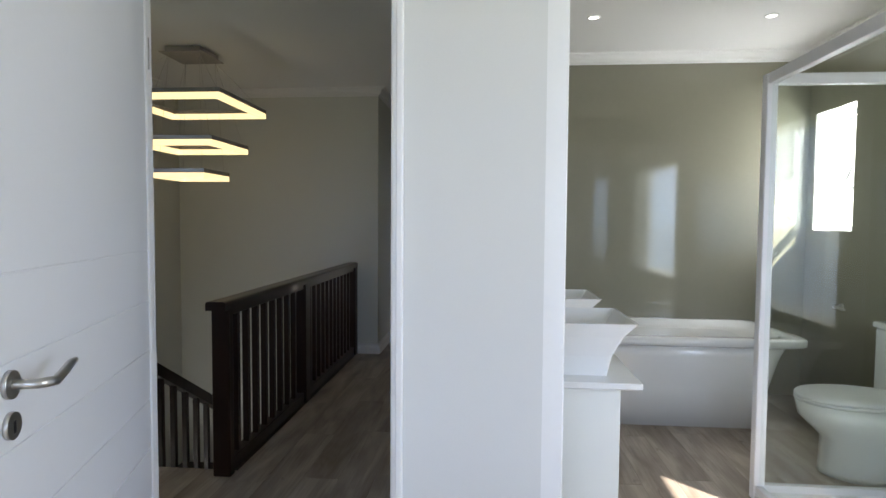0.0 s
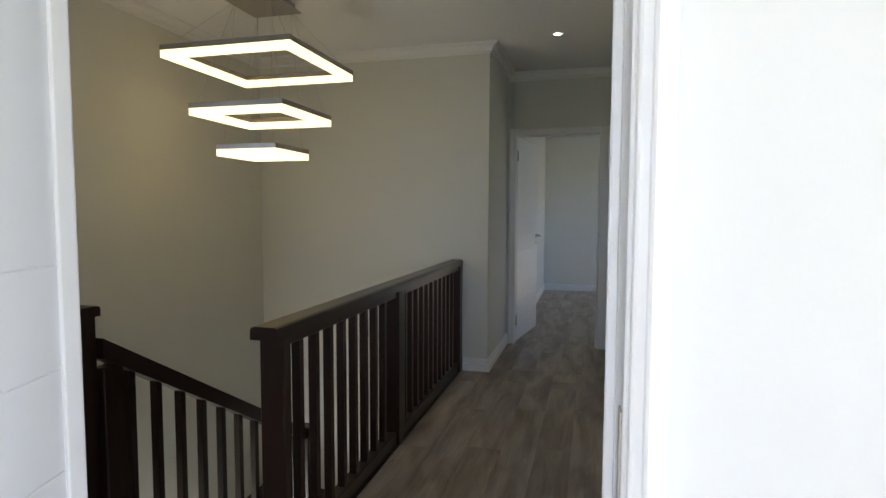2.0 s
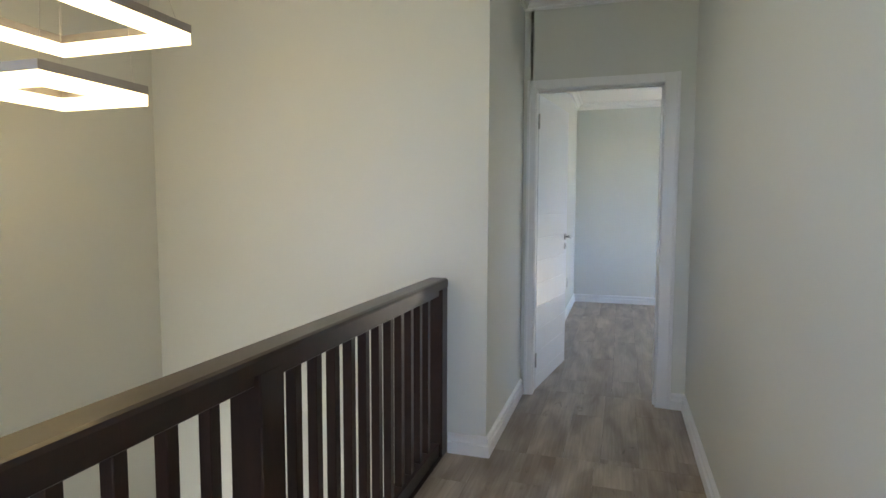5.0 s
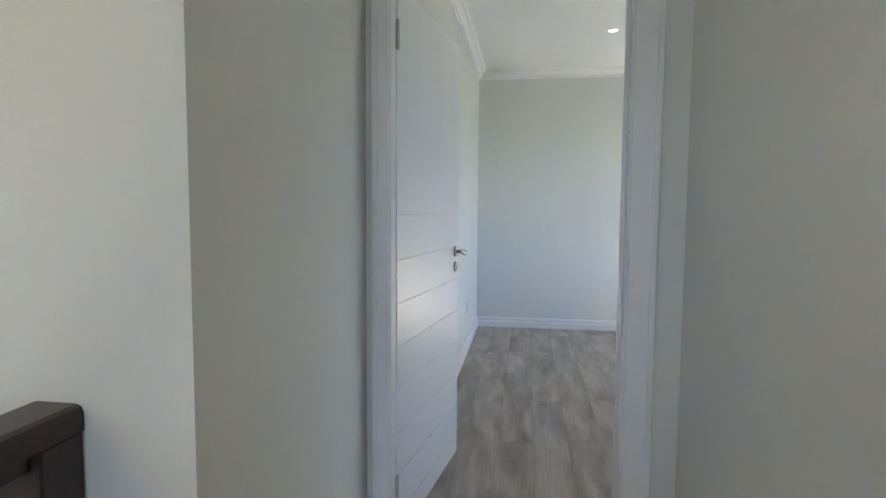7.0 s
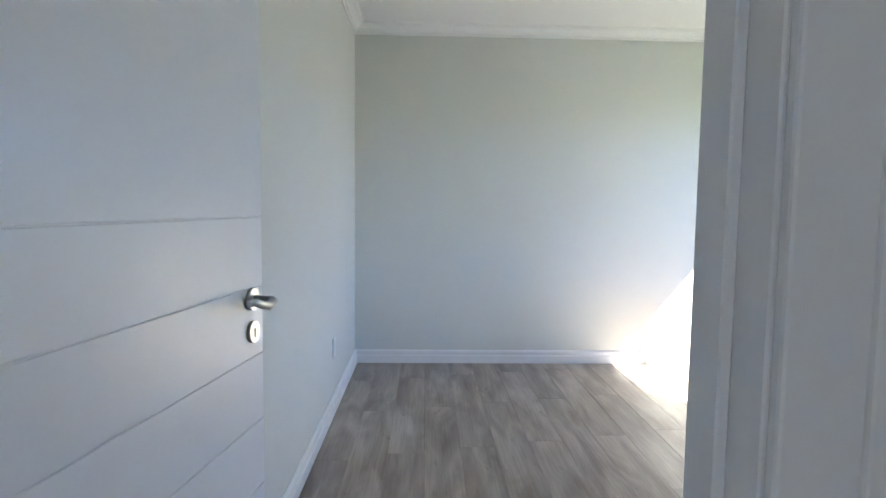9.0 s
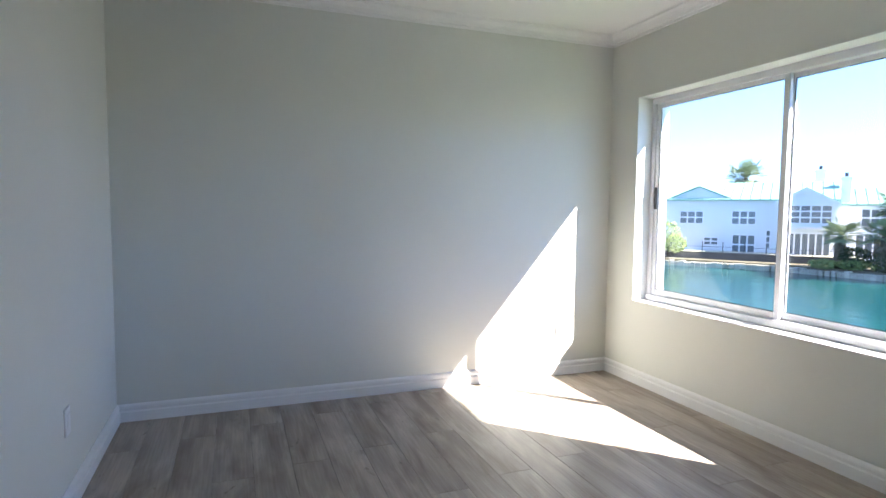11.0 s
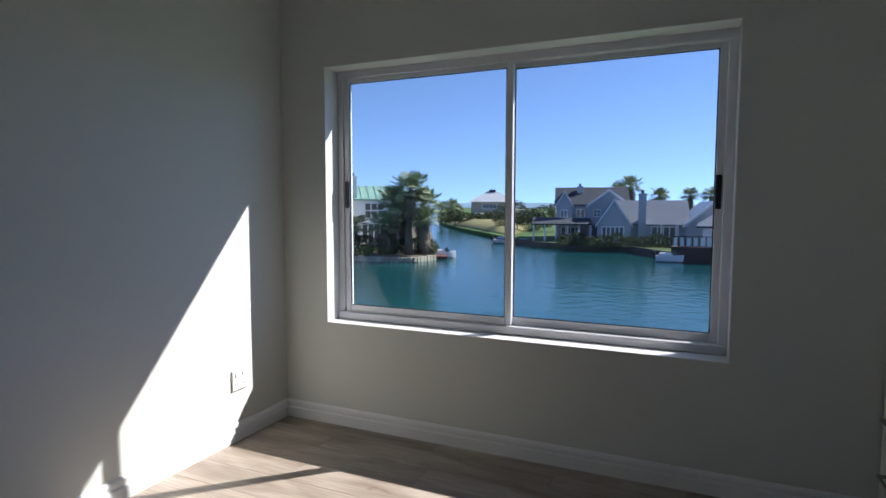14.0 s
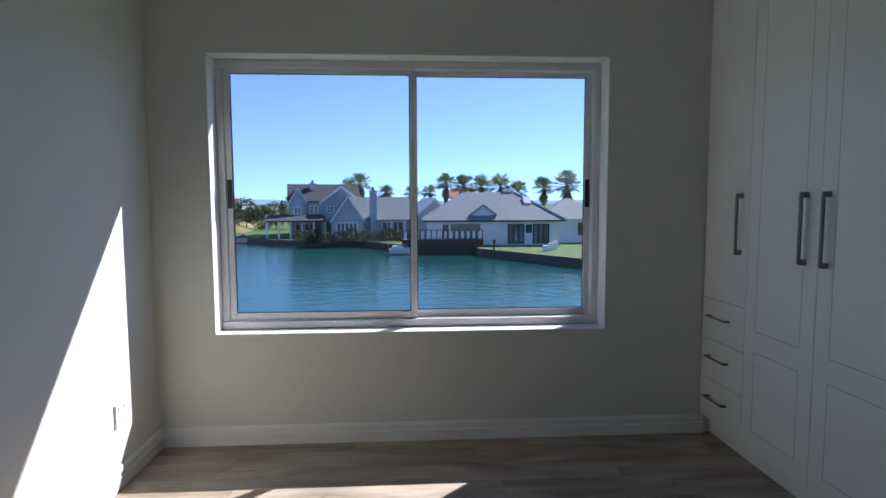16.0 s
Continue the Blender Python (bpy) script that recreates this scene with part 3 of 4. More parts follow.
guard = thing("landing_balustrade", "dark-stained wooden balustrade across the landing edge", "balustrade", -2.65, -3.72, 0.0)
part("handrail", prism(bmesh.new(), cap_outline(0, 0.104, 0.92, 0.042), "x", -0.45, 0.485), DARKWOOD, guard, "rounded polished handrail")
part("top_rail", boxed(-0.45, 0.36, -0.03, 0.03, 0.82, 0.878, 0.003), DARKWOOD, guard)
part("bottom_rail", boxed(-0.45, 0.36, -0.03, 0.03, 0.004, 0.075, 0.003), DARKWOOD, guard)
part("post", boxed(0.36, 0.465, -0.047, 0.047, 0.0, 0.878, 0.004), DARKWOOD, guard)
for i in range(4):
    c = -0.45 + 0.81 * (i + 1) / 5
    part("baluster", boxed(c - 0.02, c + 0.02, -0.02, 0.02, 0.075, 0.822, 0.002), DARKWOOD, guard)

slope = -0.605
srail = thing("stair_balustrade", "dark-stained sloping wooden stair balustrade", "balustrade", -2.19, -3.67, 0.0)
part("handrail", prism(bmesh.new(), [(0.0, 0.70), (1.70, 0.70 + slope * 1.70), (1.70, 0.785 + slope * 1.70), (0.0, 0.785)], "x", -0.036, 0.036), DARKWOOD, srail, "sloping wooden handrail")
part("post", boxed(-0.034, 0.034, 0.0, 0.1, -0.1, 0.66, 0.004), DARKWOOD, srail)
part("post", boxed(-0.05, 0.05, 1.66, 1.76, -1.19, -0.22, 0.004), DARKWOOD, srail)
for i in range(10):
    c = 0.16 + 0.155 * i
    part("baluster", boxed(-0.019, 0.019, c - 0.018, c + 0.018, -0.06 + slope * c, 0.705 + slope * c, 0.002), DARKWOOD, srail)


# ---- pendant ----
lamp = thing("pendant_lamp", "three-tier square ring pendant lamp glowing warm white", "lamp", -2.25, -2.3, CZ)
canopy = part("canopy", boxed(-0.14, 0.14, -0.14, 0.14, -0.048, 0.0, 0.003), LAMPMETAL, lamp, "square brushed metal ceiling box")
part("cover_plate", boxed(-0.17, 0.17, -0.17, 0.17, -0.052, -0.046, 0.001), LAMPMETAL, canopy)
TIERS = ((0.05, -0.085, 2.192, 0.81), (0.025, -0.055, 1.89, 0.61), (0.005, -0.03, 1.664, 0.40))
for cx, cy, z, s in TIERS:
    h, w = s / 2, 0.04
    zz = z - CZ

    def ring(lo, hi, grow):
        bm = bmesh.new()
        o, i = h + grow, h - w - grow
        box(bm, cx - o, cx + o, cy - o, cy - i, lo, hi)
        box(bm, cx - o, cx + o, cy + i, cy + o, lo, hi)
        box(bm, cx - o, cx - i, cy - i, cy + i, lo, hi)
        box(bm, cx + i, cx + o, cy - i, cy + i, lo, hi)
        return bm
    fr = part("ring_frame", ring(zz + 0.012, zz + 0.042, 0.002), LAMPMETAL, lamp, "brushed metal ring")
    part("diffuser", ring(zz - 0.028, zz + 0.012, 0.0), RINGGLOW, fr, "glowing warm white diffuser")
for cx, cy, z, s in TIERS:
    for sx, sy in ((-1, -1), (1, -1), (1, 1), (-1, 1)):
        h = s / 2 - 0.03
        part("wire", tube(bmesh.new(), [(sx * 0.12, sy * 0.12, -0.052), (cx + sx * h, cy + sy * h, z - CZ + 0.042)], 0.0011, 5), STEEL, lamp)


def downlight(x, y, label, lit=SPOTGLOW):
    d = thing("downlight", label, "downlight", x, y, CZ, group="ceiling downlights")
    bm = bmesh.new()
    n = 28
    rings = [[(r * math.cos(2 * math.pi * k / n), r * math.sin(2 * math.pi * k / n), z) for k in range(n)] for r, z in ((0.045, -0.0005), (0.043, -0.006), (0.034, -0.007), (0.031, -0.002))]
    loft(bm, rings, cap0=False, cap1=False)
    part("trim_ring", bm, PLASTIC, d)
    part("led", tube(bmesh.new(), [(0, 0, -0.0006), (0, 0, -0.002)], 0.031, 24), lit, d, "glowing white lens")


downlight(-0.514, -1.14, "small round recessed downlight in the corridor ceiling")
downlight(0.14, 2.74, "small round recessed downlight in the bedroom ceiling")
downlight(0.707, -2.83, "small round recessed downlight above the bath")
downlight(1.81, -2.79, "small round recessed downlight above the bath")


# ---- sockets ----
def socket(x, y, z, turn, label, double):
    s = thing("wall_socket", label, "socket", x, y, z, turn)
    w, h = (0.057, 0.057) if double else (0.036, 0.06)
    part("plate", boxed(-w, w, -0.009, 0, -h, h, 0.003), PLASTIC, s)
    if double:
        for dx in (-0.026, 0.026):
            part("rocker", boxed(dx - 0.008, dx + 0.008, -0.0125, -0.0088, 0.018, 0.04, 0.0015), PLASTIC, s)
            for px, pz in ((0, -0.006), (-0.009, -0.024), (0.009, -0.024)):
                part("pin_hole", tube(bmesh.new(), [(dx + px, -0.0098, pz), (dx + px, -0.0088, pz)], 0.0034, 10), BLACKP, s)
    else:
        part("cover", boxed(-0.02, 0.02, -0.0115, -0.0088, -0.035, 0.035, 0.002), PLASTIC, s)


socket(2.065, 4.0, 0.342, 0, "white double wall socket above the skirting", True)
socket(-1.0, 2.95, 0.387, 90, "white blank wall plate above the skirting", False)


# ---- wardrobe ----
def bar_handle(parent, x, z0, z1, yf):
    bm = boxed(x - 0.007, x + 0.007, yf + 0.024, yf + 0.036, z0, z1, 0.002)
    h = part("handle", bm, BRONZE, parent, "dark nickel bar handle")
    for z in (z0 + 0.008, z1 - 0.008):
        part("handle_foot", boxed(x - 0.009, x + 0.009, yf, yf + 0.03, z - 0.012, z + 0.012, 0.002), BRONZE, h)


YF = 0.965
ward = thing("wardrobe", "white built-in wardrobe with three drawers and tall doors", "wardrobe", 1.78, 0.56, 0.0)
OX, OY = 1.78, 0.56
part("plinth", boxed(1.10 - OX, 2.472 - OX, 0.14 - OY, 0.90 - OY, 0, 0.112), CUPBOARD, ward)
part("carcass", boxed(1.085 - OX, 2.4735 - OX, 0.124 - OY, 0.943 - OY, 0.112, CZ - 0.002), CUPBOARD, ward)
# Dark sheet behind the fronts, stands for the shade in their gaps.
part("door_gap_shade", boxed(1.09 - OX, 2.47 - OX, 0.9435 - OY, 0.9455 - OY, 0.114, CZ - 0.01), SHADOWGAP, ward)


def front(name, x0, x1, z0, z1, routed=False):
    ya, yb = 0.9457 - OY, YF - OY
    b = boxed(x0 + 0.0015 - OX, x1 - 0.0015 - OX, ya, yb, z0 + 0.0015, z1 - 0.0015, 0.0015)
    p = part(name, b, CUPBOARD, ward)
    if routed:
        # Grey strips on the face paint the shade of routed grooves.
        m, t = 0.085, 0.0022
        bm = bmesh.new()
        for za, zb in ((z0 + 0.09, 0.60), (0.70, z1 - 0.09)):
            for xa, xb, zc, zd in ((x0 + m, x0 + m + t, za, zb), (x1 - m - t, x1 - m, za, zb), (x0 + m + t, x1 - m - t, za, za + t), (x0 + m + t, x1 - m - t, zb - t, zb)):
                box(bm, xa - OX, xb - OX, yb - 0.001, yb + 0.0003, zc, zd)
        part("routed_line_shade", bm, ROUTED_SHADE, p)
    return p


for za, zb in ((0.114, 0.345), (0.345, 0.57), (0.57, 0.797)):
    dr = front("drawer", 2.068, 2.472, za, zb)
    zc = (za + zb) / 2 + 0.018
    h = part("handle", boxed(2.195 - OX, 2.385 - OX, YF + 0.024 - OY, YF + 0.034 - OY, zc - 0.005, zc + 0.005, 0.002), BRONZE, dr, "dark nickel bar handle")
    for x in (2.205, 2.375):
        part("handle_foot", boxed(x - 0.006 - OX, x + 0.006 - OX, YF - OY, YF + 0.026 - OY, zc - 0.005, zc + 0.005), BRONZE, h)
d0 = front("door", 2.068, 2.472, 0.797, CZ - 0.09)
bar_handle(d0, 2.125 - OX, 1.065, 1.365, YF - OY)
d1 = front("door", 1.586, 2.068, 0.114, CZ - 0.09, True)
bar_handle(d1, 1.662 - OX, 1.065, 1.365, YF - OY)
d2 = front("door", 1.10, 1.586, 0.114, CZ - 0.09, True)
bar_handle(d2, 1.535 - OX, 1.065, 1.365, YF - OY)


# ---- bathroom ----
def rounded_rect(cx, cy, hx, hy, r, z, n=5):
    pts = []
    for sx, sy, a0 in ((1, 1, 0), (-1, 1, 90), (-1, -1, 180), (1, -1, 270)):
        for k in range(n + 1):
            a = radians(a0 + 90 * k / n)
            pts.append((cx + sx * (hx - r) + r * math.cos(a), cy + sy * (hy - r) + r * math.sin(a), z))
    return pts


tub = thing("bathtub", "white freestanding bathtub with a flat rim", "bathtub", 1.25, -2.45, 0.0)
part("shell", loft(bmesh.new(), [rounded_rect(0, 0, 0.6, 0.355, 0.06, 0.0), rounded_rect(0, 0, 0.63, 0.36, 0.07, 0.25), rounded_rect(0, 0, 0.7, 0.365, 0.08, 0.46), rounded_rect(0, 0, 0.74, 0.37, 0.08, 0.54)]), CERAMIC, tub)
part("rim", loft(bmesh.new(), [rounded_rect(0, 0, 0.83, 0.40, 0.09, 0.535), rounded_rect(0, 0, 0.85, 0.415, 0.1, 0.545), rounded_rect(0, 0, 0.85, 0.415, 0.1, 0.582), rounded_rect(0, 0, 0.84, 0.405, 0.1, 0.59),
                               rounded_rect(0, 0, 0.74, 0.31, 0.12, 0.588), rounded_rect(0, 0, 0.70, 0.28, 0.12, 0.56), rounded_rect(0, 0, 0.55, 0.2, 0.12, 0.545)]), CERAMIC, tub)

van = thing("vanity", "white vanity cabinet with a white stone top", "vanity", 0.38, -4.0, 0.0)
part("cabinet", boxed(-0.274, 0.15, -0.55, 0.56, 0.0, 0.747, 0.002), CUPBOARD, van)
part("top", boxed(-0.274, 0.218, -0.587, 0.587, 0.748, 0.772, 0.004), CERAMIC, van, "thin white stone top")


def basin(x, y):
    b = thing("basin", "white flared vessel basin on the vanity top", "basin", x, y, 0.772, group="vessel basins")
    outer = [rounded_rect(0, 0, hx, hy, r, z, 3) for hx, hy, r, z in ((0.146, 0.13, 0.01, 0.0), (0.161, 0.142, 0.01, 0.073), (0.193, 0.167, 0.01, 0.146), (0.24, 0.193, 0.01, 0.199),
                                                                      (0.23, 0.184, 0.01, 0.2), (0.13, 0.11, 0.02, 0.065), (0.09, 0.08, 0.02, 0.03))]
    part("bowl", loft(bmesh.new(), outer, smooth=False), CERAMIC, b)


basin(0.348, -4.364)
basin(0.345, -3.72)

shower = thing("shower_enclosure", "glass shower enclosure with white aluminium frame", "shower", 1.36, -3.77, 0.0)
part("post", boxed(-0.025, 0.025, -0.025, 0.025, 0, 2.02, 0.004), ALU, shower)
part("tray", boxed(-0.02, 1.105, -1.02, 0.02, 0.0, 0.04, 0.006), CERAMIC, shower)
for n, a in (("top_rail", (-0.02, 0.02, -1.02, -0.026, 1.97, 2.02)), ("bottom_rail", (-0.018, 0.018, -1.02, -0.026, 0.04, 0.075)), ("top_rail", (0.026, 1.105, -0.02, 0.02, 1.97, 2.02)),
             ("bottom_rail", (0.026, 1.105, -0.018, 0.018, 0.04, 0.075))):
    part(n, boxed(*a, bevel=0.003), ALU, shower)
for a in ((-0.003, 0.003, -1.02, -0.026, 0.075, 1.97), (0.026, 1.105, -0.003, 0.003, 0.075, 1.97)):
    pane = part("glass_panel", boxed(*a), SHOWERGLASS, shower, "clear greenish glass")
    pane.visible_shadow = False

toilet = thing("toilet", "white close-coupled ceramic toilet with closed lid", "toilet", 2.02, -3.42, 0.0)


def oval(cx, hx, hy, z, n=20):
    return [(cx + hx * math.cos(2 * math.pi * k / n), hy * math.sin(2 * math.pi * k / n), z) for k in range(n)]


part("bowl", loft(bmesh.new(), [oval(0.03, 0.21, 0.165, 0), oval(0.03, 0.205, 0.16, 0.03), oval(0.03, 0.2, 0.15, 0.19), oval(0.01, 0.23, 0.165, 0.24), oval(-0.02, 0.265, 0.183, 0.3), oval(-0.03, 0.275, 0.19, 0.385)]), CERAMIC, toilet)
part("seat", loft(bmesh.new(), [oval(-0.03, 0.275, 0.19, 0.387), oval(-0.03, 0.28, 0.195, 0.395), oval(-0.03, 0.28, 0.195, 0.402), oval(-0.03, 0.275, 0.19, 0.405)]), PLASTIC, toilet)
part("lid", loft(bmesh.new(), [oval(-0.03, 0.275, 0.19, 0.407), oval(-0.03, 0.28, 0.195, 0.415), oval(-0.03, 0.275, 0.19, 0.425), oval(-0.03, 0.22, 0.15, 0.432)]), PLASTIC, toilet)
part("cistern", boxed(0.2, 0.446, -0.2, 0.2, 0.40, 0.75, 0.015, 2), CERAMIC, toilet)
part("cistern_lid", boxed(0.19, 0.446, -0.21, 0.21, 0.751, 0.785, 0.01, 2), CERAMIC, toilet)
part("flush_button", tube(bmesh.new(), [(0.28, 0, 0.785), (0.28, 0, 0.793)], 0.022, 16), STEEL, toilet)
hold = thing("toilet_roll_holder", "chrome toilet roll holder on the bathroom wall", "roll holder", 2.469, -2.5, 0.76)
part("rose", tube(bmesh.new(), [(0, 0, 0), (-0.012, 0, 0)], 0.025, 16), STEEL, hold)
part("bar", tube(bmesh.new(), [(-0.01, 0, 0), (-0.06, 0, 0), (-0.065, -0.01, 0), (-0.065, -0.14, 0)], 0.007, 8), STEEL, hold)

bw = tagged(new("window_2"), "small white aluminium bathroom window", "window", kind="structure")
for a in ((-2.57, -2.535, 1.28, 2.14), (-2.135, -2.1, 1.28, 2.14), (-2.535, -2.135, 1.28, 1.315), (-2.535, -2.135, 2.105, 2.14), (-2.535, -2.135, 1.56, 1.6)):
    part("frame", boxed(2.62, 2.67, a[0], a[1], a[2], a[3], 0.003), ALU, bw)
part("stay", tube(bmesh.new(), [(2.615, -2.2, 1.62), (2.60, -2.28, 1.66), (2.605, -2.33, 1.75)], 0.006, 6), BLACKP, bw, "dark window stay")
bm = bmesh.new()
box(bm, 2.4752, 2.62, -2.1045, -2.1005, 1.28, 2.14)
box(bm, 2.4752, 2.62, -2.5695, -2.5655, 1.28, 2.14)
structure("window_reveal_bathroom", bm, TRIM, "white bathroom window reveal", "reveal")

# ---- outside: water, banks, hills ----
EX, EY = -0.3, 1.8
WATER_Z, LAND_Z = -3.35, -2.75


def spot(bearing, dist):
    return EX + dist * math.sin(radians(bearing)), EY + dist * math.cos(radians(bearing))


structure("water", boxed(-60, 2400, -2400, 2400, WATER_Z - 0.5, WATER_Z), WATER, "calm blue-green canal water", "water")


def land(name, shore, mat, label, top=LAND_Z):
    pts = [spot(b, d) for b, d in shore]
    return structure(name, prism(bmesh.new(), pts, "z", WATER_Z - 0.4, top), mat, label, "ground")


land("ground", [(6, 60), (30, 52), (44, 51), (53, 50), (59, 48), (63, 46.5), (65.4, 49), (65.3, 60), (64.6, 120), (64.6, 900), (10, 1500)], EARTH, "garden ground of the far bank", -2.8)
land("ground_lawn", [(65.6, 150), (66.5, 125), (68.6, 99), (70.8, 84), (73.5, 70), (76, 64), (84.5, 60), (88, 54), (89.8, 52.5), (95.6, 52), (96.0, 49), (99.2, 46), (106.5, 40.5), (125, 34), (150, 60), (120, 1500), (66, 1300)], GRASS, "green lawn and gardens along the canal")
hill = [spot(b, d) for b, d in ((66.4, 128), (67.6, 113), (68.9, 101), (71.0, 87), (73.4, 76), (75.0, 100), (74.5, 150), (67, 165))]
hx, hy = sum(p[0] for p in hill) / 8, sum(p[1] for p in hill) / 8
bm = loft(bmesh.new(), [[(hx + (x - hx) * k, hy + (y - hy) * k, z) for x, y in hill] for k, z in ((1.0, LAND_Z - 0.3), (0.93, -2.55), (0.7, -1.9), (0.35, -1.4))])
structure("ground_hill", bm, DRYGRASS, "dry grass slope by the water", "ground")

structure("ground_home", boxed(-60, 7.5, -60, 60, WATER_Z - 0.4, -2.95), GRASS, "lawn under and around the house", "ground")
bm = bmesh.new()
for x0, x1, y0, y1 in ((2.475, 2.76, -8.8, 4.15), (-3.34, -3.22, -8.8, -0.93), (-3.22, 2.475, -8.8, -8.66), (-3.22, -1.145, -1.03 + 0.1, -0.81), (-1.265, -1.145, -0.81, 4.15), (-1.145, 2.475, 4.0, 4.15)):
    # Unseen gap, follows the added opening of the stairwell fill lamp.
    if x0 == -3.34:
        for ya, yb, za, zb in ((y0, -3.5, -3.0, -0.002), (-3.5, -2.2, -3.0, -2.4), (-3.5, -2.2, -1.3, -0.002), (-2.2, y1, -3.0, -0.002)):
            box(bm, x0, x1, ya, yb, za, zb)
    else:
        box(bm, x0, x1, y0, y1, -3.0, -0.002)
structure("wall_ground_storey", bm, WHITEWALL, "white rendered walls of the ground storey", "wall")

# stone edging of the near bank
bank = tagged(new("bank_edging"), "pale stone edging along the canal", "stone edging", kind="structure")
edge = [(40, 50.9), (44, 50.8), (53, 49.8), (59, 47.8), (63, 46.3), (65.3, 48.6)]
blocks = meshed("stone", boxed(-0.2, 0.2, -0.2, 0.2, -0.4, 0.1, 0.04), STONE)
for (b0, d0), (b1, d1) in zip(edge, edge[1:]):
    p, q = Vector(spot(b0, d0)), Vector(spot(b1, d1))
    n = int((q - p).length / 0.4)
    for i in range(n):
        c = p.lerp(q, (i + 0.5) / n)
        o = new("stone", blocks)
        o.parent = bank
        o.matrix_basis = pose(c.x, c.y, WATER_Z + 0.33 + random.uniform(-0.06, 0.06), 0, 0, math.degrees(math.atan2(q.y - p.y, q.x - p.x)) + random.uniform(-7, 7))
        o.scale = (random.uniform(0.75, 1.2), 1.0, random.uniform(0.8, 1.1))

canal_wall = tagged(new("canal_wall"), "dark retaining wall along the water edge", "retaining wall", kind="structure")
for line in (((73.5, 70), (76, 64), (84.5, 60), (88, 54), (89.8, 52.5)), ((96.0, 49), (99.2, 46), (106.5, 40.5))):
    for a, b in zip(line, line[1:]):
        p, q = Vector(spot(a[0], a[1] - 0.1)), Vector(spot(b[0], b[1] - 0.1))
        seg = part("wall_run", boxed(0, (q - p).length + 0.1, -0.16, 0.16, WATER_Z - 0.3, LAND_Z + 0.07, 0.02), DARKSTONE, canal_wall)
        seg.matrix_basis = pose(p.x, p.y, 0, 0, 0, math.degrees(math.atan2(q.y - p.y, q.x - p.x)))

# Hill sheet that glows by itself in place of haze.
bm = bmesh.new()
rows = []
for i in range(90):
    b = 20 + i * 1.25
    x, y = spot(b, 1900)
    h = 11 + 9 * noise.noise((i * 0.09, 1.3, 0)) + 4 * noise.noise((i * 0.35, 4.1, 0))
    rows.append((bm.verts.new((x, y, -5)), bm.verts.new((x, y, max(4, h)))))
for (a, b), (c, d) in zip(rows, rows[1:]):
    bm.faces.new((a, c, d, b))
structure("backdrop", bm, HILLHAZE, "low hills on the horizon, haze painted as a glow", "hills")


# ---- houses ----
def face_window(parent, x, y, z, w, h, cols, rws, dark=False):
    """A window on a wall that faces local -y: frame bars with glass behind."""
    bm = bmesh.new()
    t = 0.12
    fm = WHITEWALL if not dark else SLATEROOF
    for i in range(cols + 1):
        c = x + w * i / cols
        box(bm, c - t / 2, c + t / 2, y - 0.07, y + 0.02, z, z + h)
    for j in range(rws + 1):
        c = z + h * j / rws
        box(bm, x - t / 2, x + w + t / 2, y - 0.065, y + 0.02, c - t / 2, c + t / 2)
    win = part("window", bm, fm, parent)
    for i in range(cols):
        part("pane", boxed(x + w * i / cols, x + w * (i + 1) / cols, y - 0.03, y - 0.012, z, z + h), DARKGLASS, win)


def gable_roof(name, parent, x0, x1, y0, y1, eave, ridge, axis, mat, over=0.35, seams=0.0):
    """Two sloping slabs with an overhang; axis is the way the ridge runs."""
    bm = bmesh.new()
    t = 0.14
    if axis == "x":
        m, s = (y0 + y1) / 2, (ridge - eave) / ((y1 - y0) / 2)
        prism(bm, [(y0 - over, eave - over * s), (m, ridge), (y1 + over, eave - over * s), (y1 + over, eave - over * s + t), (m, ridge + t), (y0 - over, eave - over * s + t)], "x", x0 - over, x1 + over)
        if seams:
            k = int((x1 - x0) / seams)
            for i in range(k + 1):
                c = x0 + (x1 - x0) * i / k
                prism(bm, [(y0 - over, eave - over * s + t), (m, ridge + t), (m, ridge + t + 0.06), (y0 - over, eave - over * s + t + 0.06)], "x", c - 0.03, c + 0.03)
    else:
        m, s = (x0 + x1) / 2, (ridge - eave) / ((x1 - x0) / 2)
        prism(bm, [(x0 - over, eave - over * s), (m, ridge), (x1 + over, eave - over * s), (x1 + over, eave - over * s + t), (m, ridge + t), (x0 - over, eave - over * s + t)], "y", y0 - over, y1 + over)
    return part(name, bm, mat, parent)


def gable_wall(name, parent, x0, x1, y0, y1, z0, eave, ridge, axis, mat):
    if axis == "y":
        return part(name, prism(bmesh.new(), [(x0, z0), (x1, z0), (x1, eave), ((x0 + x1) / 2, ridge), (x0, eave)], "y", y0, y1), mat, parent)
    return part(name, prism(bmesh.new(), [(y0, z0), (y1, z0), (y1, eave), ((y0 + y1) / 2, ridge), (y0, eave)], "x", x0, x1), mat, parent)


def bargeboards(parent, x0, x1, y, eave, ridge, mat, over=0.35):
    m, s = (x0 + x1) / 2, (ridge - eave) / ((x1 - x0) / 2)
    for sgn, e in ((-1, x0 - over), (1, x1 + over)):
        part("bargeboard", prism(bmesh.new(), [(m, ridge + 0.16), (m, ridge - 0.12), (e, eave - over * s - 0.12), (e, eave - over * s + 0.16)], "y", y - 0.06, y), mat, parent)


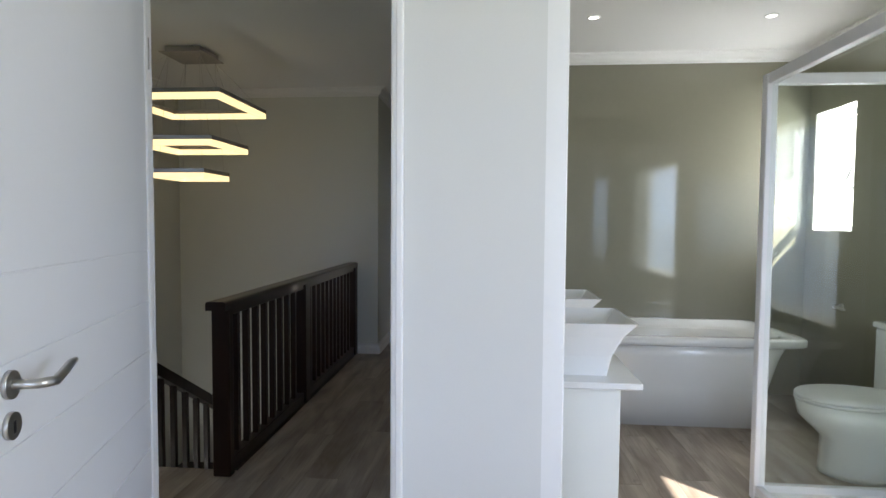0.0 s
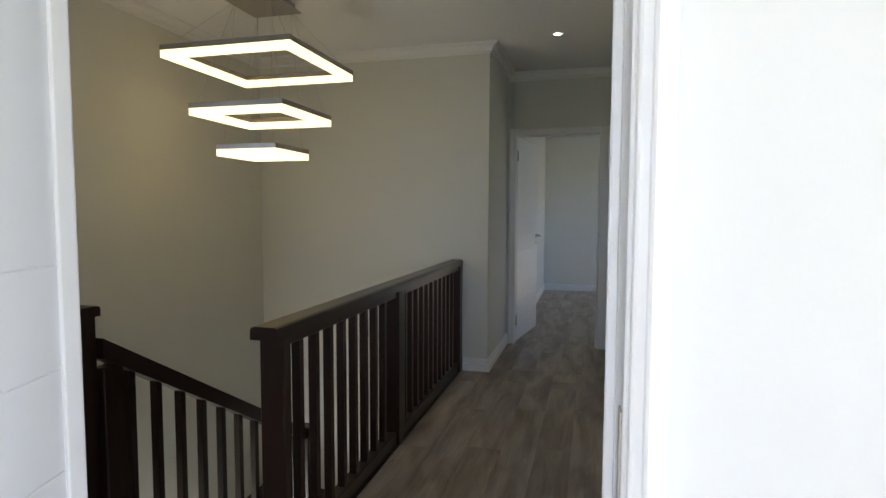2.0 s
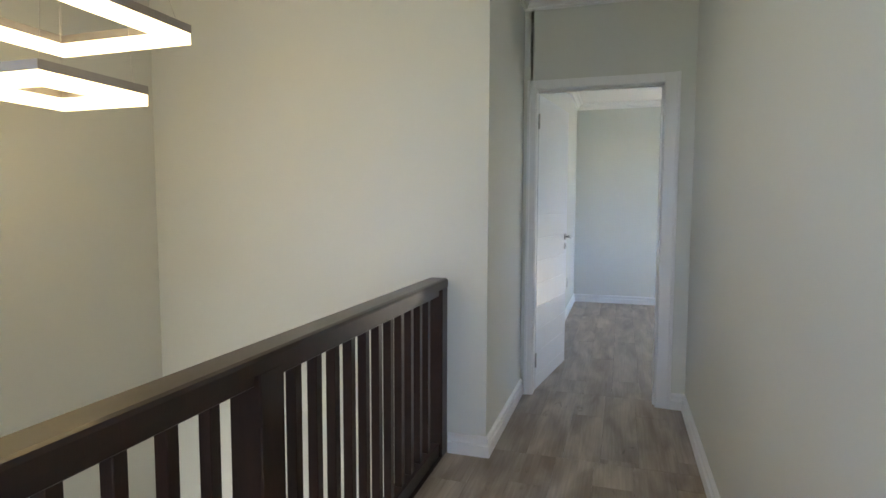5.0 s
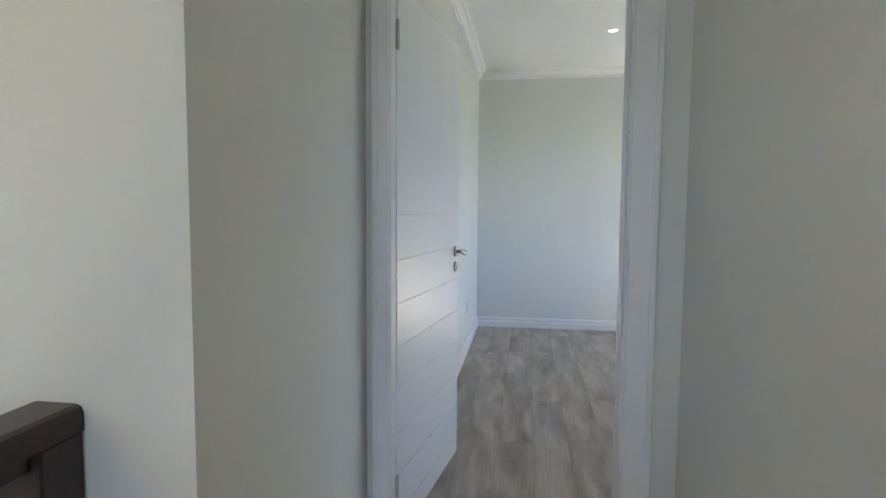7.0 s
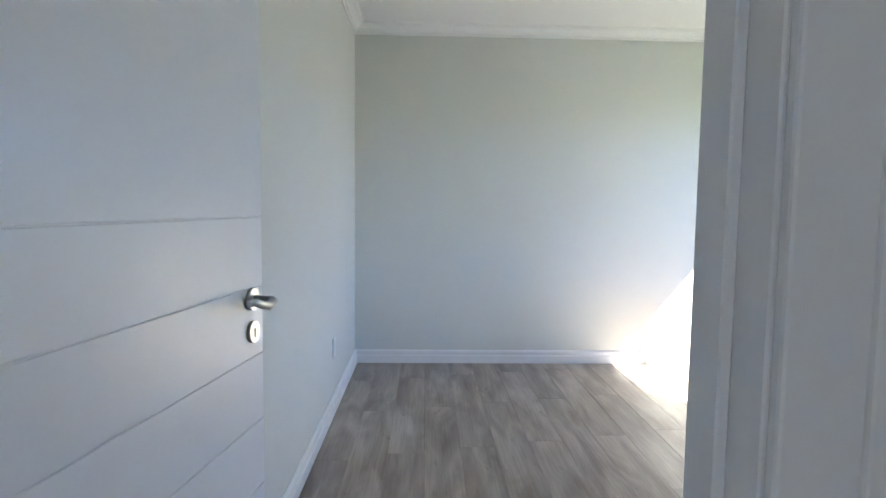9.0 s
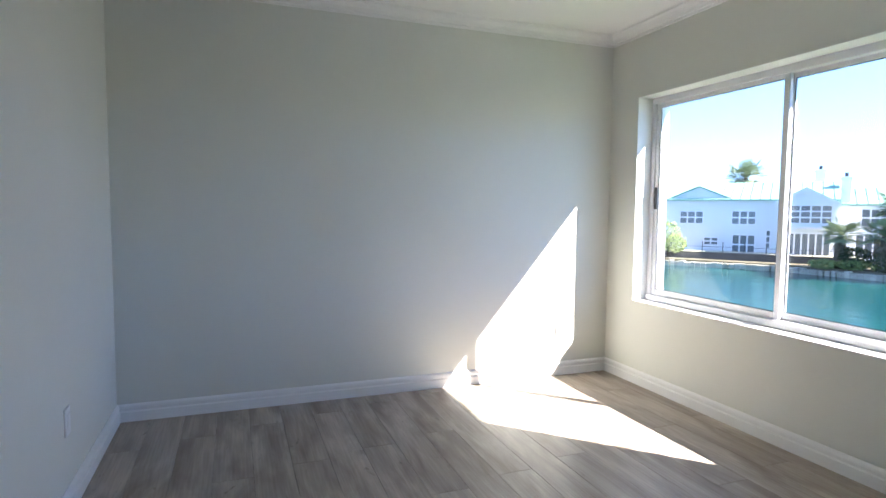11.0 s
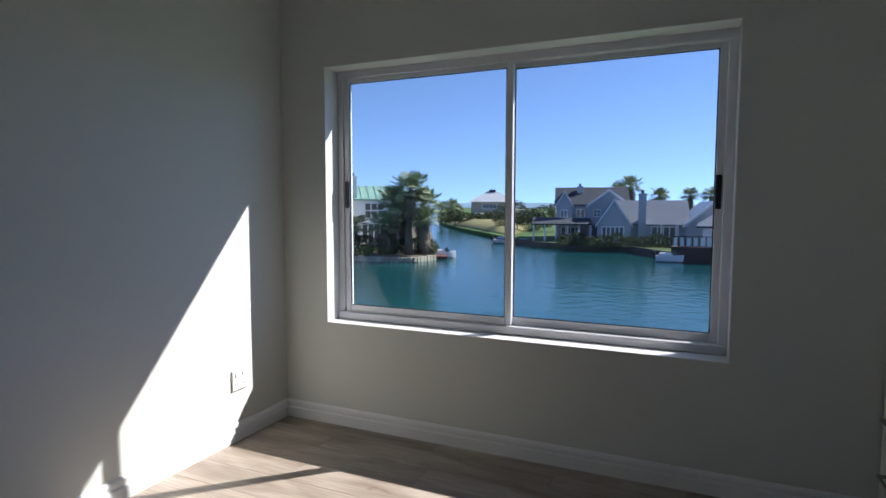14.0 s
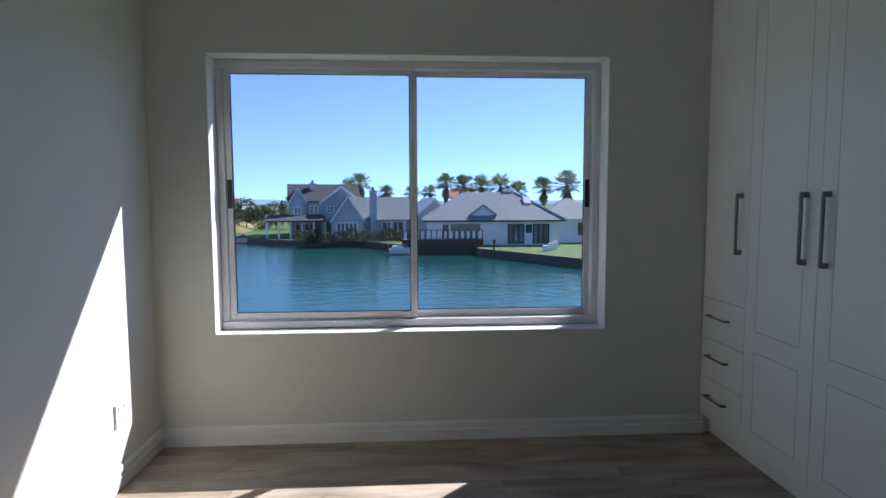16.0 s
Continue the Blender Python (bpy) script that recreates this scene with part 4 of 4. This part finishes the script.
def hip_roof(name, parent, x0, x1, y0, y1, eave, ridge, inset, mat, over=0.5):
    bm = bmesh.new()
    a = [bm.verts.new(p) for p in ((x0 - over, y0 - over, eave), (x1 + over, y0 - over, eave), (x1 + over, y1 + over, eave), (x0 - over, y1 + over, eave))]
    m = (y0 + y1) / 2
    r = [bm.verts.new((x0 + inset, m, ridge)), bm.verts.new((x1 - inset, m, ridge))]
    for f in ((a[0], a[1], r[1], r[0]), (a[1], a[2], r[1]), (a[2], a[3], r[0], r[1]), (a[3], a[0], r[0]), a[::-1]):
        bm.faces.new(f)
    bmesh.ops.recalc_face_normals(bm, faces=bm.faces)
    return part(name, bm, mat, parent)


def chimney(parent, x, y, z0, z1, w, mat):
    bm = boxed(x - w / 2, x + w / 2, y - w / 2, y + w / 2, z0, z1)
    box(bm, x - w / 2 - 0.08, x + w / 2 + 0.08, y - w / 2 - 0.08, y + w / 2 + 0.08, z1 - 0.25, z1 - 0.08)
    c = part("chimney", bm, mat, parent)
    part("chimney_pot", tube(bmesh.new(), [(x, y, z1), (x, y, z1 + 0.3), (x, y, z1 + 0.34)], [0.14, 0.12, 0.2], 8), SLATEROOF, c)


def house(name, label, bearing, dist, extra=0.0):
    x, y = spot(bearing, dist)
    return thing(name, label, "house", x, y, 0.0, -bearing + extra)


G = LAND_Z
# white house with a mint roof
h1 = house("mint_roof_house", "white two-storey house with a mint green sheet roof", 52.9, 55)
gable_wall("wall", h1, -17, 1.0, 0, 8, G, 2.35, 3.85, "x", BLUEWALL)
gable_roof("roof", h1, -17, 3.4, 0, 8, 2.35, 3.85, "x", MINTROOF, seams=0.75)
gable_wall("dormer_wall", h1, -9.2, -4.4, -0.03, 2.4, 2.2, 2.42, 3.45, "y", BLUEWALL)
gable_roof("dormer_roof", h1, -9.2, -4.4, 0.05, 3.4, 2.42, 3.45, "y", MINTROOF, 0.2)
gable_wall("bay_wall", h1, -0.7, 3.5, -1.4, 6, 0.0, 2.0, 3.15, "y", WHITEWALL)
gable_roof("bay_roof", h1, -0.7, 3.5, -1.4, 5, 2.0, 3.15, "y", MINTROOF, 0.25)
bargeboards(h1, -0.7, 3.5, -1.68, 2.0, 3.15, WHITEWALL, 0.25)
part("bay_base", boxed(-0.5, 3.4, -0.6, 5, G, 0.0), BLUEWALL, h1)
part("bay_sill", boxed(-0.82, 3.62, -1.55, -1.3, -0.05, 0.2), WHITEWALL, h1)
face_window(h1, -0.4, -1.4, 0.35, 3.6, 1.5, 5, 3)
face_window(h1, -0.3, -0.6, G + 0.3, 3.5, 2.0, 7, 1)
face_window(h1, -8.4, 0, 0.15, 2.0, 1.15, 3, 2)
face_window(h1, -4.1, 0, 0.15, 1.9, 1.2, 3, 2)
face_window(h1, -6.3, 0, -1.75, 1.2, 0.7, 2, 2)
face_window(h1, -4.0, 0, G + 0.25, 1.8, 1.75, 3, 2)
face_window(h1, -1.4, 0, -1.9, 0.35, 1.6, 1, 3)
face_window(h1, -14.5, 0, 0.15, 2.0, 1.15, 3, 2)
gable_wall("wing_wall", h1, 3.5, 9.6, 2.2, 9, G, 1.95, 3.3, "x", WHITEWALL)
gable_roof("wing_roof", h1, 3.5, 9.6, 2.2, 9, 1.95, 3.3, "x", MINTROOF, 0.25, seams=0.75)
face_window(h1, 5.3, 2.2, 0.1, 1.9, 1.5, 3, 2)
face_window(h1, 5.0, 2.2, G + 0.2, 2.4, 2.0, 4, 1)
face_window(h1, 7.9, 2.2, 0.1, 1.0, 1.5, 2, 3)
chimney(h1, 2.4, 5.2, 3.2, 5.1, 0.75, WHITEWALL)
chimney(h1, 4.2, 2.6, 1.6, 4.3, 0.65, WHITEWALL)
part("terrace_wall", boxed(-17, 5.2, -3.2, -2.9, WATER_Z + 0.3, -2.2), DARKSTONE, h1, "dark retaining wall of the terrace")
part("terrace", boxed(-17, 5.2, -2.9, 0, G, -2.24), STONE, h1)
fence = thing("terrace_railing", "thin dark metal railing on the terrace wall", "railing", *spot(52.9, 55), 0.0, -52.9)
for i in range(12):
    part("post", boxed(-14 + i * 1.6, -13.94 + i * 1.6, -3.08, -3.02, -2.2, -1.3), BLACKP, fence)
part("rail", boxed(-14, 3.7, -3.07, -3.03, -1.75, -1.72), BLACKP, fence)

# grey two-storey house
h2 = house("grey_gabled_house", "grey two-storey gabled house with a slate roof", 77.45, 70)
h2.location.z = -0.35
part("wall", boxed(0, 8.6, 1.2, 9, G, 1.85), GREYWALL, h2)
gable_roof("roof", h2, 0, 8.6, 1.2, 9, 1.85, 3.95, "x", SLATEROOF, 0.2)
gable_wall("gable_front", h2, 0.0, 1.9, 0.2, 4, G, 1.85, 3.4, "y", GREYWALL)
gable_roof("gable_roof", h2, 0.0, 1.9, 0.2, 5, 1.85, 3.4, "y", GREYROOF, 0.15)
bargeboards(h2, 0.0, 1.9, 0.04, 1.85, 3.4, WHITEWALL, 0.15)
gable_wall("gable_front", h2, 3.7, 8.6, 0.0, 5, G, 1.75, 3.55, "y", GREYWALL)
gable_roof("gable_roof", h2, 3.7, 8.6, 0.0, 5, 1.75, 3.55, "y", GREYROOF, 0.25)
bargeboards(h2, 3.7, 8.6, -0.26, 1.75, 3.55, WHITEWALL, 0.25)
for x in (4.4, 6.0):
    face_window(h2, x, 0.0, 0.45, 0.75, 0.8, 2, 2)
face_window(h2, 0.5, 0.2, 0.3, 0.8, 0.9, 2, 1)
face_window(h2, 2.4, 1.2, 0.3, 1.0, 1.0, 2, 1)
chimney(h2, 2.9, 4.0, 2.6, 4.2, 0.7, GREYWALL)
part("verandah_roof", prism(bmesh.new(), [(-3.4, -0.5), (0.3, 0.15), (0.3, 0.3), (-3.4, -0.35)], "x", -2.8, 4.0), SLATEROOF, h2)
for i in range(6):
    part("column", boxed(-2.7 + i * 1.3, -2.5 + i * 1.3, -3.2, -3.0, G, -0.48), WHITEWALL, h2)
face_window(h2, 0.6, 0.18, G + 0.2, 2.2, 1.7, 4, 2)
# Dark sheet on the solid wall paints the shade inside the garage.
part("garage_opening_shade", boxed(4.0, 7.0, -0.04, 0.02, G + 0.2, -0.55), DARKGLASS, h2)

# single-storey house with a chimney
h3 = house("chimney_house", "grey single-storey house with tall chimney and tiled roof", 81.4, 62)
gable_wall("gable_front", h3, 0, 3.4, 0, 8, G, -0.55, 1.95, "y", GREYWALL)
gable_roof("gable_roof", h3, 0, 3.4, 0, 8, -0.55, 1.95, "y", GREYROOF, 0.2)
bargeboards(h3, 0, 3.4, -0.21, -0.55, 1.95, WHITEWALL, 0.2)
part("wall", boxed(3.4, 10.5, 1.8, 9, G, -0.55), GREYWALL, h3)
gable_roof("roof", h3, 1.9, 9.2, 1.6, 8.0, -0.5, 1.85, "x", GREYROOF, 0.3)
gable_wall("end_gable", h3, 8.9, 13.9, 0.6, 8, G, -0.5, 1.75, "y", GREYWALL)
# Paler than the other roofs: sunlight on this piece put into its colour.
gable_roof("end_roof_sunlit", h3, 8.9, 13.9, 0.6, 8, -0.5, 1.75, "y", PALEROOF, 0.3)
bargeboards(h3, 8.9, 13.9, 0.28, -0.5, 1.75, WHITEWALL, 0.3)
chimney(h3, 4.6, 1.5, G, 2.7, 0.75, GREYWALL)
face_window(h3, 0.5, 0, G + 0.3, 2.2, 1.6, 5, 1)
for x in (6.4, 8.0):
    part("porch_post", boxed(x, x + 0.2, 0.9, 1.1, G, -0.6), WHITEWALL, h3)
face_window(h3, 5.6, 1.8, G + 0.2, 2.4, 1.7, 4, 1)

# hipped house with a deck
h4 = house("hipped_roof_house", "pale blue single-storey house with a hipped grey roof", 90.9, 53)
part("wall", boxed(0, 12.6, 0, 9, G, -0.3), BLUEWALL, h4)
hip_roof("roof", h4, 0, 12.6, 0, 9, -0.36, 2.35, 3.6, GREYROOF)
part("hip_capping", tube(bmesh.new(), [(13.1, -0.5, -0.3), (9.0, 4.5, 2.4)], 0.09, 6), PALEROOF, h4, "pale hip capping")
part("fascia", boxed(-0.5, 13.1, -0.53, -0.47, -0.5, -0.36), SLATEROOF, h4)
gable_wall("dormer", h4, 4.2, 6.4, 0.3, 3.5, -0.36, 0.2, 1.0, "y", BLUEWALL)
gable_roof("dormer_roof", h4, 4.2, 6.4, 0.2, 4.0, 0.2, 1.0, "y", GREYROOF, 0.2)
part("skylight", prism(bmesh.new(), [(2.2, 1.12), (3.3, 1.78), (3.3, 1.9), (2.2, 1.24)], "x", 9.6, 10.3), PALEROOF, h4)
chimney(h4, 8.4, 5.0, 1.8, 2.7, 0.8, WHITEWALL)
part("verandah_opening", boxed(2.2, 5.0, -0.04, 0.02, G + 0.2, -0.7), DARKGLASS, h4)
for x in (7.7, 10.1):
    face_window(h4, x, 0, G + 0.2, 1.45, 1.75, 3, 1, True)
face_window(h4, 1.5, 0, G + 0.3, 0.4, 1.6, 1, 3, True)
part("wall_ornament", boxed(9.35, 9.95, -0.05, -0.01, -1.6, -0.8), SLATEROOF, h4, "dark metal wall ornament")
part("side_wing_wall", boxed(12.6, 18.5, 2.6, 10, G, -0.3), WHITEWALL, h4)
hip_roof("side_wing_roof", h4, 11.5, 18.5, 2.6, 10, -0.36, 1.7, 3.2, GREYROOF)
face_window(h4, 15.2, 2.6, -1.9, 0.7, 1.1, 1, 2, True)
deck = thing("deck", "dark timber deck over a brick water wall", "deck", *spot(90.5, 53), 0.0, -90.5)
part("base", boxed(-2.0, 5.4, -2.2, -0.6, WATER_Z - 0.2, -2.05), DECK, deck)
for i in range(15):
    x = -1.96 + i * 0.52
    part("fence_post", boxed(x - 0.04, x + 0.04, -2.2, -2.12, -2.05, -1.2), DECK, deck)
    if i < 14:
        part("fence_panel", boxed(x + 0.14, x + 0.38, -2.18, -2.14, -1.95, -1.3), WHITEWALL, deck)
part("fence_rail", boxed(-2.0, 5.4, -2.21, -2.11, -1.2, -1.14), DECK, deck)
fw = thing("garden_wall", "low white stepped garden wall", "wall", *spot(102.5, 48), 0.0, -102.5)
for i in range(3):
    part("wall_step", boxed(0.0 + i * 0.45, 0.45 + i * 0.45, -1.4 + i * 1.2, -1.1 + i * 1.2, G, -2.25 + i * 0.1), WHITEWALL, fw)
lamp_post = thing("garden_lamp", "small dark garden bollard lamp on the lawn", "lamp", *spot(97.6, 47.5), G)
part("bollard", tube(bmesh.new(), [(0, 0, 0), (0, 0, 0.7)], 0.07, 8), BLACKP, lamp_post)
part("head", tube(bmesh.new(), [(0, 0, 0.7), (0, 0, 0.9)], 0.12, 8), BLACKP, lamp_post)

# far house on the rise
h5 = house("sand_hipped_house", "sand-coloured house with a hipped roof on the rise", 70.7, 140)
h5.location.z = -1.5
part("upper_wall", boxed(-4.4, 6.0, 0, 8, -1.6, 3.9), BEIGEWALL, h5)
hip_roof("upper_roof", h5, -4.4, 6.0, 0, 8, 3.9, 6.6, 4.0, PALEROOF, 0.8)
part("cupola", boxed(0.0, 1.6, 3.4, 4.6, 6.4, 7.0), SLATEROOF, h5)
part("lower_wall", boxed(-4.4, 12, -3, 6, -1.6, 0.9), BEIGEWALL, h5)
hip_roof("lower_roof", h5, -3.2, 12, -3, 5, 0.9, 2.1, 3.0, PALEROOF, 0.5)
face_window(h5, -1.6, 0, 2.2, 3.4, 1.2, 4, 1)
h6 = house("terracotta_house", "terracotta house partly hidden behind palms", 94.5, 88)
h6.location.z = -0.7
part("wall", boxed(-1.2, 1.8, 0, 6, G, 2.8), TERRACOTTA, h6)
gable_roof("roof", h6, -1.2, 1.8, 0, 6, 2.8, 4.2, "x", TERRACOTTA)


# ---- palms, shrubs ----
def palm(bearing, dist, crown_z, size, label, skirt=0.8, seed=0):
    rnd = random.Random(seed)
    x, y = spot(bearing, dist)
    t = thing("palm_tree", label, "palm tree", x, y, G, group="fan palms")
    hgt = crown_z - G
    lean = rnd.uniform(-0.35, 0.35)
    pts = [(lean * (k / 5) ** 2, 0.1 * math.sin(k), hgt * k / 5) for k in range(6)]
    part("trunk", tube(bmesh.new(), pts, [0.42, 0.33, 0.3, 0.28, 0.27, 0.24], 9), TRUNK, t)
    bm = bmesh.new()
    c0 = Vector((lean, 0, hgt))

    def frond(bm, az, el, length, rad, droop):
        d = Vector((math.cos(az) * math.cos(el), math.sin(az) * math.cos(el), math.sin(el)))
        side = Vector((-math.sin(az), math.cos(az), 0))
        up = side.cross(d)
        tip = c0 + d * length
        w = 0.035
        q = [bm.verts.new(p) for p in (c0 + side * w, c0 - side * w, tip - side * w, tip + side * w)]
        bm.faces.new(q)
        for k in range(13):
            a = radians(-95 + 190 * k / 12)
            r = rad * (0.75 + 0.25 * math.cos(a)) * rnd.uniform(0.85, 1.1)
            v = d * math.cos(a) + side * math.sin(a)
            nrm = side * math.cos(a) - d * math.sin(a)
            mid = tip + v * r * 0.55 + up * 0.05
            end = tip + v * r + Vector((0, 0, -droop * r))
            vs = [bm.verts.new(p) for p in (tip, mid + nrm * r * 0.056, end, mid - nrm * r * 0.056)]
            bm.faces.new(vs)
    for _ in range(95):
        frond(bm, rnd.uniform(0, 6.28), math.asin(rnd.uniform(-0.45, 0.99)), size * rnd.uniform(0.3, 0.66), size * rnd.uniform(0.3, 0.44), rnd.uniform(0.05, 0.35))
    part("crown", bm, FROND, t, "green fan-shaped fronds")
    if skirt:
        bm = bmesh.new()
        for _ in range(int(46 * skirt)):
            c0 = Vector((lean, 0, hgt - rnd.uniform(0, 1.5 * skirt)))
            frond(bm, rnd.uniform(0, 6.28), rnd.uniform(-1.45, -0.75), size * rnd.uniform(0.22, 0.4), size * rnd.uniform(0.24, 0.36), 0.5)
        part("dry_skirt", bm, DRYFROND, t, "hanging dry brown fronds")


def foliage(name, label, category, bearing, dist, lumps, count, leaf, mat, seed, kind=""):
    """A shrub or hedge: leaves scattered over uneven lumps on short stems."""
    rnd = random.Random(seed)
    x, y = spot(bearing, dist)
    t = thing(name, label, category, x, y, G, -bearing)
    bm = bmesh.new()
    for cx, cy, cz, rx, rz in lumps:
        for _ in range(count):
            d = Vector((rnd.gauss(0, 1), rnd.gauss(0, 1), rnd.gauss(0, 1))).normalized()
            r = rnd.uniform(0.7, 1.05) * (1 + 0.22 * noise.noise(d * 2.3 + Vector((cx, cy, seed))))
            p = Vector((cx + d.x * rx * r, cy + d.y * rx * r, max(0.02, cz + d.z * rz * r)))
            u = Vector((rnd.gauss(0, 1), rnd.gauss(0, 1), rnd.gauss(0, 1))).normalized()
            v = u.orthogonal().normalized() * leaf * rnd.uniform(0.4, 0.7)
            u = u * leaf * rnd.uniform(0.7, 1.3)
            bm.faces.new([bm.verts.new(q) for q in (p - u, p + v, p + u, p - v)])
    part("leaves", bm, mat, t)
    st = bmesh.new()
    for cx, cy, cz, rx, rz in lumps:
        tube(st, [(cx, cy, 0), (cx + 0.1, cy, max(0.2, cz))], [0.08, 0.04], 5)
    part("stems", st, TRUNK, t)


for i, (b, d, z, s) in enumerate(((62.7, 47.5, 2.7, 2.2), (61.2, 48.5, 1.6, 2.0), (63.9, 49, 1.3, 2.2), (62.2, 50, 0.6, 2.0), (64.3, 48, 0.2, 1.7))):
    palm(b, d, z, s, "tall fan palm with a dry skirt on the canal bank", 1.0, i)
for i, (b, d, z, s) in enumerate(((57.1, 49.5, -0.4, 1.7), (60.1, 48.2, -0.3, 1.8))):
    palm(b, d, z, s, "short fan palm in front of the white house", 0.7, 10 + i)
palm(49.2, 70, 5.0, 2.6, "fan palm rising behind the mint green roof", 0.6, 20)
for i, (px, z, s) in enumerate(((794, 4.0, 1.6), (825, 3.7, 1.9), (857, 3.7, 1.9), (890, 3.6, 1.8), (922, 2.8, 1.7), (968, 3.4, 1.9), (1008, 3.6, 2.1), (765, 2.7, 1.3), (688, 2.8, 1.5), (643, 3.9, 1.7), (735, 2.8, 1.3), (622, 3.7, 1.3))):
    palm(92.5 + math.degrees(math.atan((px - 784) / 996)), 80 + 3 * (i % 3), z, s * 1.25, "fan palm standing behind the canal houses", 0.8, 30 + i)
for i, (b, d, z, s) in enumerate(((65.9, 165, 0.6, 3.2), (66.9, 160, 1.2, 3.0), (67.4, 170, 0.0, 3.0))):
    palm(b, d, z, s, "distant fan palm beside the channel", 0.6, 60 + i)

foliage("hedge", "dark green hedge on the grassy rise", "hedge", 70.6, 118, [(-9 + 2.1 * i, 0, 1.7 + 0.35 * math.sin(i * 1.7), 1.9, 1.25) for i in range(10)], 750, 0.19, LEAF, 1)
foliage("hedge", "dark trees and bushes beside the grey house", "bushes", 75.3, 92, [(-5 + 2.2 * i, 0, 2.4 + 0.6 * math.sin(i * 2.1), 1.8, 2.0) for i in range(6)], 750, 0.18, LEAF, 2)
foliage("shrub", "dark shrubs growing under the palms", "shrub", 62.4, 48.3, [(-3.6, 0.6, 0.7, 1.0, 0.9), (-1.6, 0, 0.8, 1.1, 1.0), (0.3, 0.5, 0.6, 1.1, 0.8), (2.0, 0.3, 0.5, 0.8, 0.7)], 800, 0.1, LEAF, 3)
foliage("shrub", "low green planting on the canal bank", "shrub", 59.0, 48.6, [(-2.6, 0, 0.25, 0.9, 0.35), (-0.8, 0, 0.3, 0.9, 0.4), (1.0, 0, 0.3, 0.9, 0.45)], 500, 0.09, PALELEAF, 4)
foliage("shrub", "light green bush on the terrace", "shrub", 43.3, 52.5, [(0, 0, 1.9, 1.1, 1.3), (0.6, 0, 1.2, 0.9, 0.9)], 800, 0.1, PALELEAF, 5)
foliage("shrub", "dark bushes along the water in front of the houses", "shrub", 82.6, 59.5, [(-4.5 + 1.3 * i, 0.4 * (i % 2), 0.45 + 0.2 * math.sin(i * 2), 0.85, 0.75) for i in range(9)], 800, 0.09, LEAF, 6)

# ---- boats and jetty ----
def boat(bearing, dist, length, label, cover, turn):
    x, y = spot(bearing, dist)
    b = thing("motor_boat", label, "boat", x, y, WATER_Z, -bearing + turn)
    h, w = length / 2, length * 0.19
    rings = []
    for k in range(7):
        f = k / 6
        px = -h + length * f
        s = 1.0 if f < 0.55 else max(0.06, 1 - ((f - 0.55) / 0.45) ** 2)
        top = 0.5 + 0.18 * f * f
        rings.append([(px, -w * s, top), (px, -w * 0.8 * s, 0.1), (px, 0, -0.12), (px, w * 0.8 * s, 0.1), (px, w * s, top)])
    part("hull", loft(bmesh.new(), rings, smooth=False), HULL, b)
    part("windscreen", prism(bmesh.new(), [(0.0, 0.55), (0.5, 0.6), (0.25, 1.0), (0.1, 1.0)], "y", -w * 0.7, w * 0.7), DARKGLASS, b)
    part("cover", loft(bmesh.new(), [rounded_rect(-h * 0.35, 0, h * 0.5, w * 0.85, 0.1, 0.52), rounded_rect(-h * 0.35, 0, h * 0.4, w * 0.6, 0.1, 0.78)]), cover, b)
    part("outboard", boxed(-h - 0.3, -h, -0.16, 0.16, 0.2, 0.95, 0.06), BLACKP, b)


boat(66.2, 50.5, 2.2, "small white motor boat moored at the jetty", HULL, 10)
boat(72.9, 71, 4.2, "moored motor boat with a dark blue cover", HULLBLUE, -10)
boat(88.3, 51.0, 2.5, "white motor boat lying beside the lawn", HULL, 0)
jet = thing("jetty", "low faded red jetty at the point", "jetty", *spot(65.4, 49.6), WATER_Z, -65.4)
part("deck", boxed(-0.7, 1.0, -0.5, 0.8, 0.1, 0.3, 0.02), REDDECK, jet)
for x in (-0.6, 0.9):
    part("pile", tube(bmesh.new(), [(x, 0.6, -0.3), (x, 0.6, 0.32)], 0.08, 8), DECK, jet)
jr = thing("jetty_railing", "dark metal railing beside the palms", "railing", *spot(64.6, 49.2), G, -64.6)
for i in range(6):
    part("post", boxed(-1.6 + 0.4 * i, -1.55 + 0.4 * i, 0, 0.05, 0, 1.0), BLACKP, jr)
part("rail", boxed(-1.6, 0.45, 0, 0.05, 1.0, 1.05), BLACKP, jr)

# ---- laminate planks ----
PW, PL = 0.186, 1.26
plank_meshes = {}


def plank(parent, x, y0, y1, w):
    key = (round(w, 3), round(y1 - y0, 3))
    if key not in plank_meshes:
        plank_meshes[key] = meshed("plank", boxed(0.0006, w - 0.0006, 0.0006, key[1] - 0.0006, -0.0078, 0.0, 0.0007), OAK)
    o = new("plank", plank_meshes[key])
    o.parent = parent
    o.location = (x, y0, 0)


def lay(parent, x0, x1, y0, y1, shift):
    i = 0
    x = x0
    while x < x1 - 0.01:
        w = min(PW, x1 - x)
        y = y0 - ((i * 0.47 + shift) % 1.0) * PL
        while y < y1:
            a, b = max(y, y0), min(y + PL, y1)
            if b - a > 0.02:
                plank(parent, x, a, b, w)
            y += PL
        x += PW
        i += 1


lay(floor, -1.255, 0.0, -4.98, -0.93, 0.1)
lay(floor, -1.04, 0.0, -0.93, 0.12, 0.55)
lay(floor, -1.0, 2.475, 0.12, 4.0, 0.3)
lay(floor, 0.106, 2.469, -4.80, -2.02, 0.7)
lay(floor_landing, -3.10, -1.255, -4.98, -3.72, 0.2)
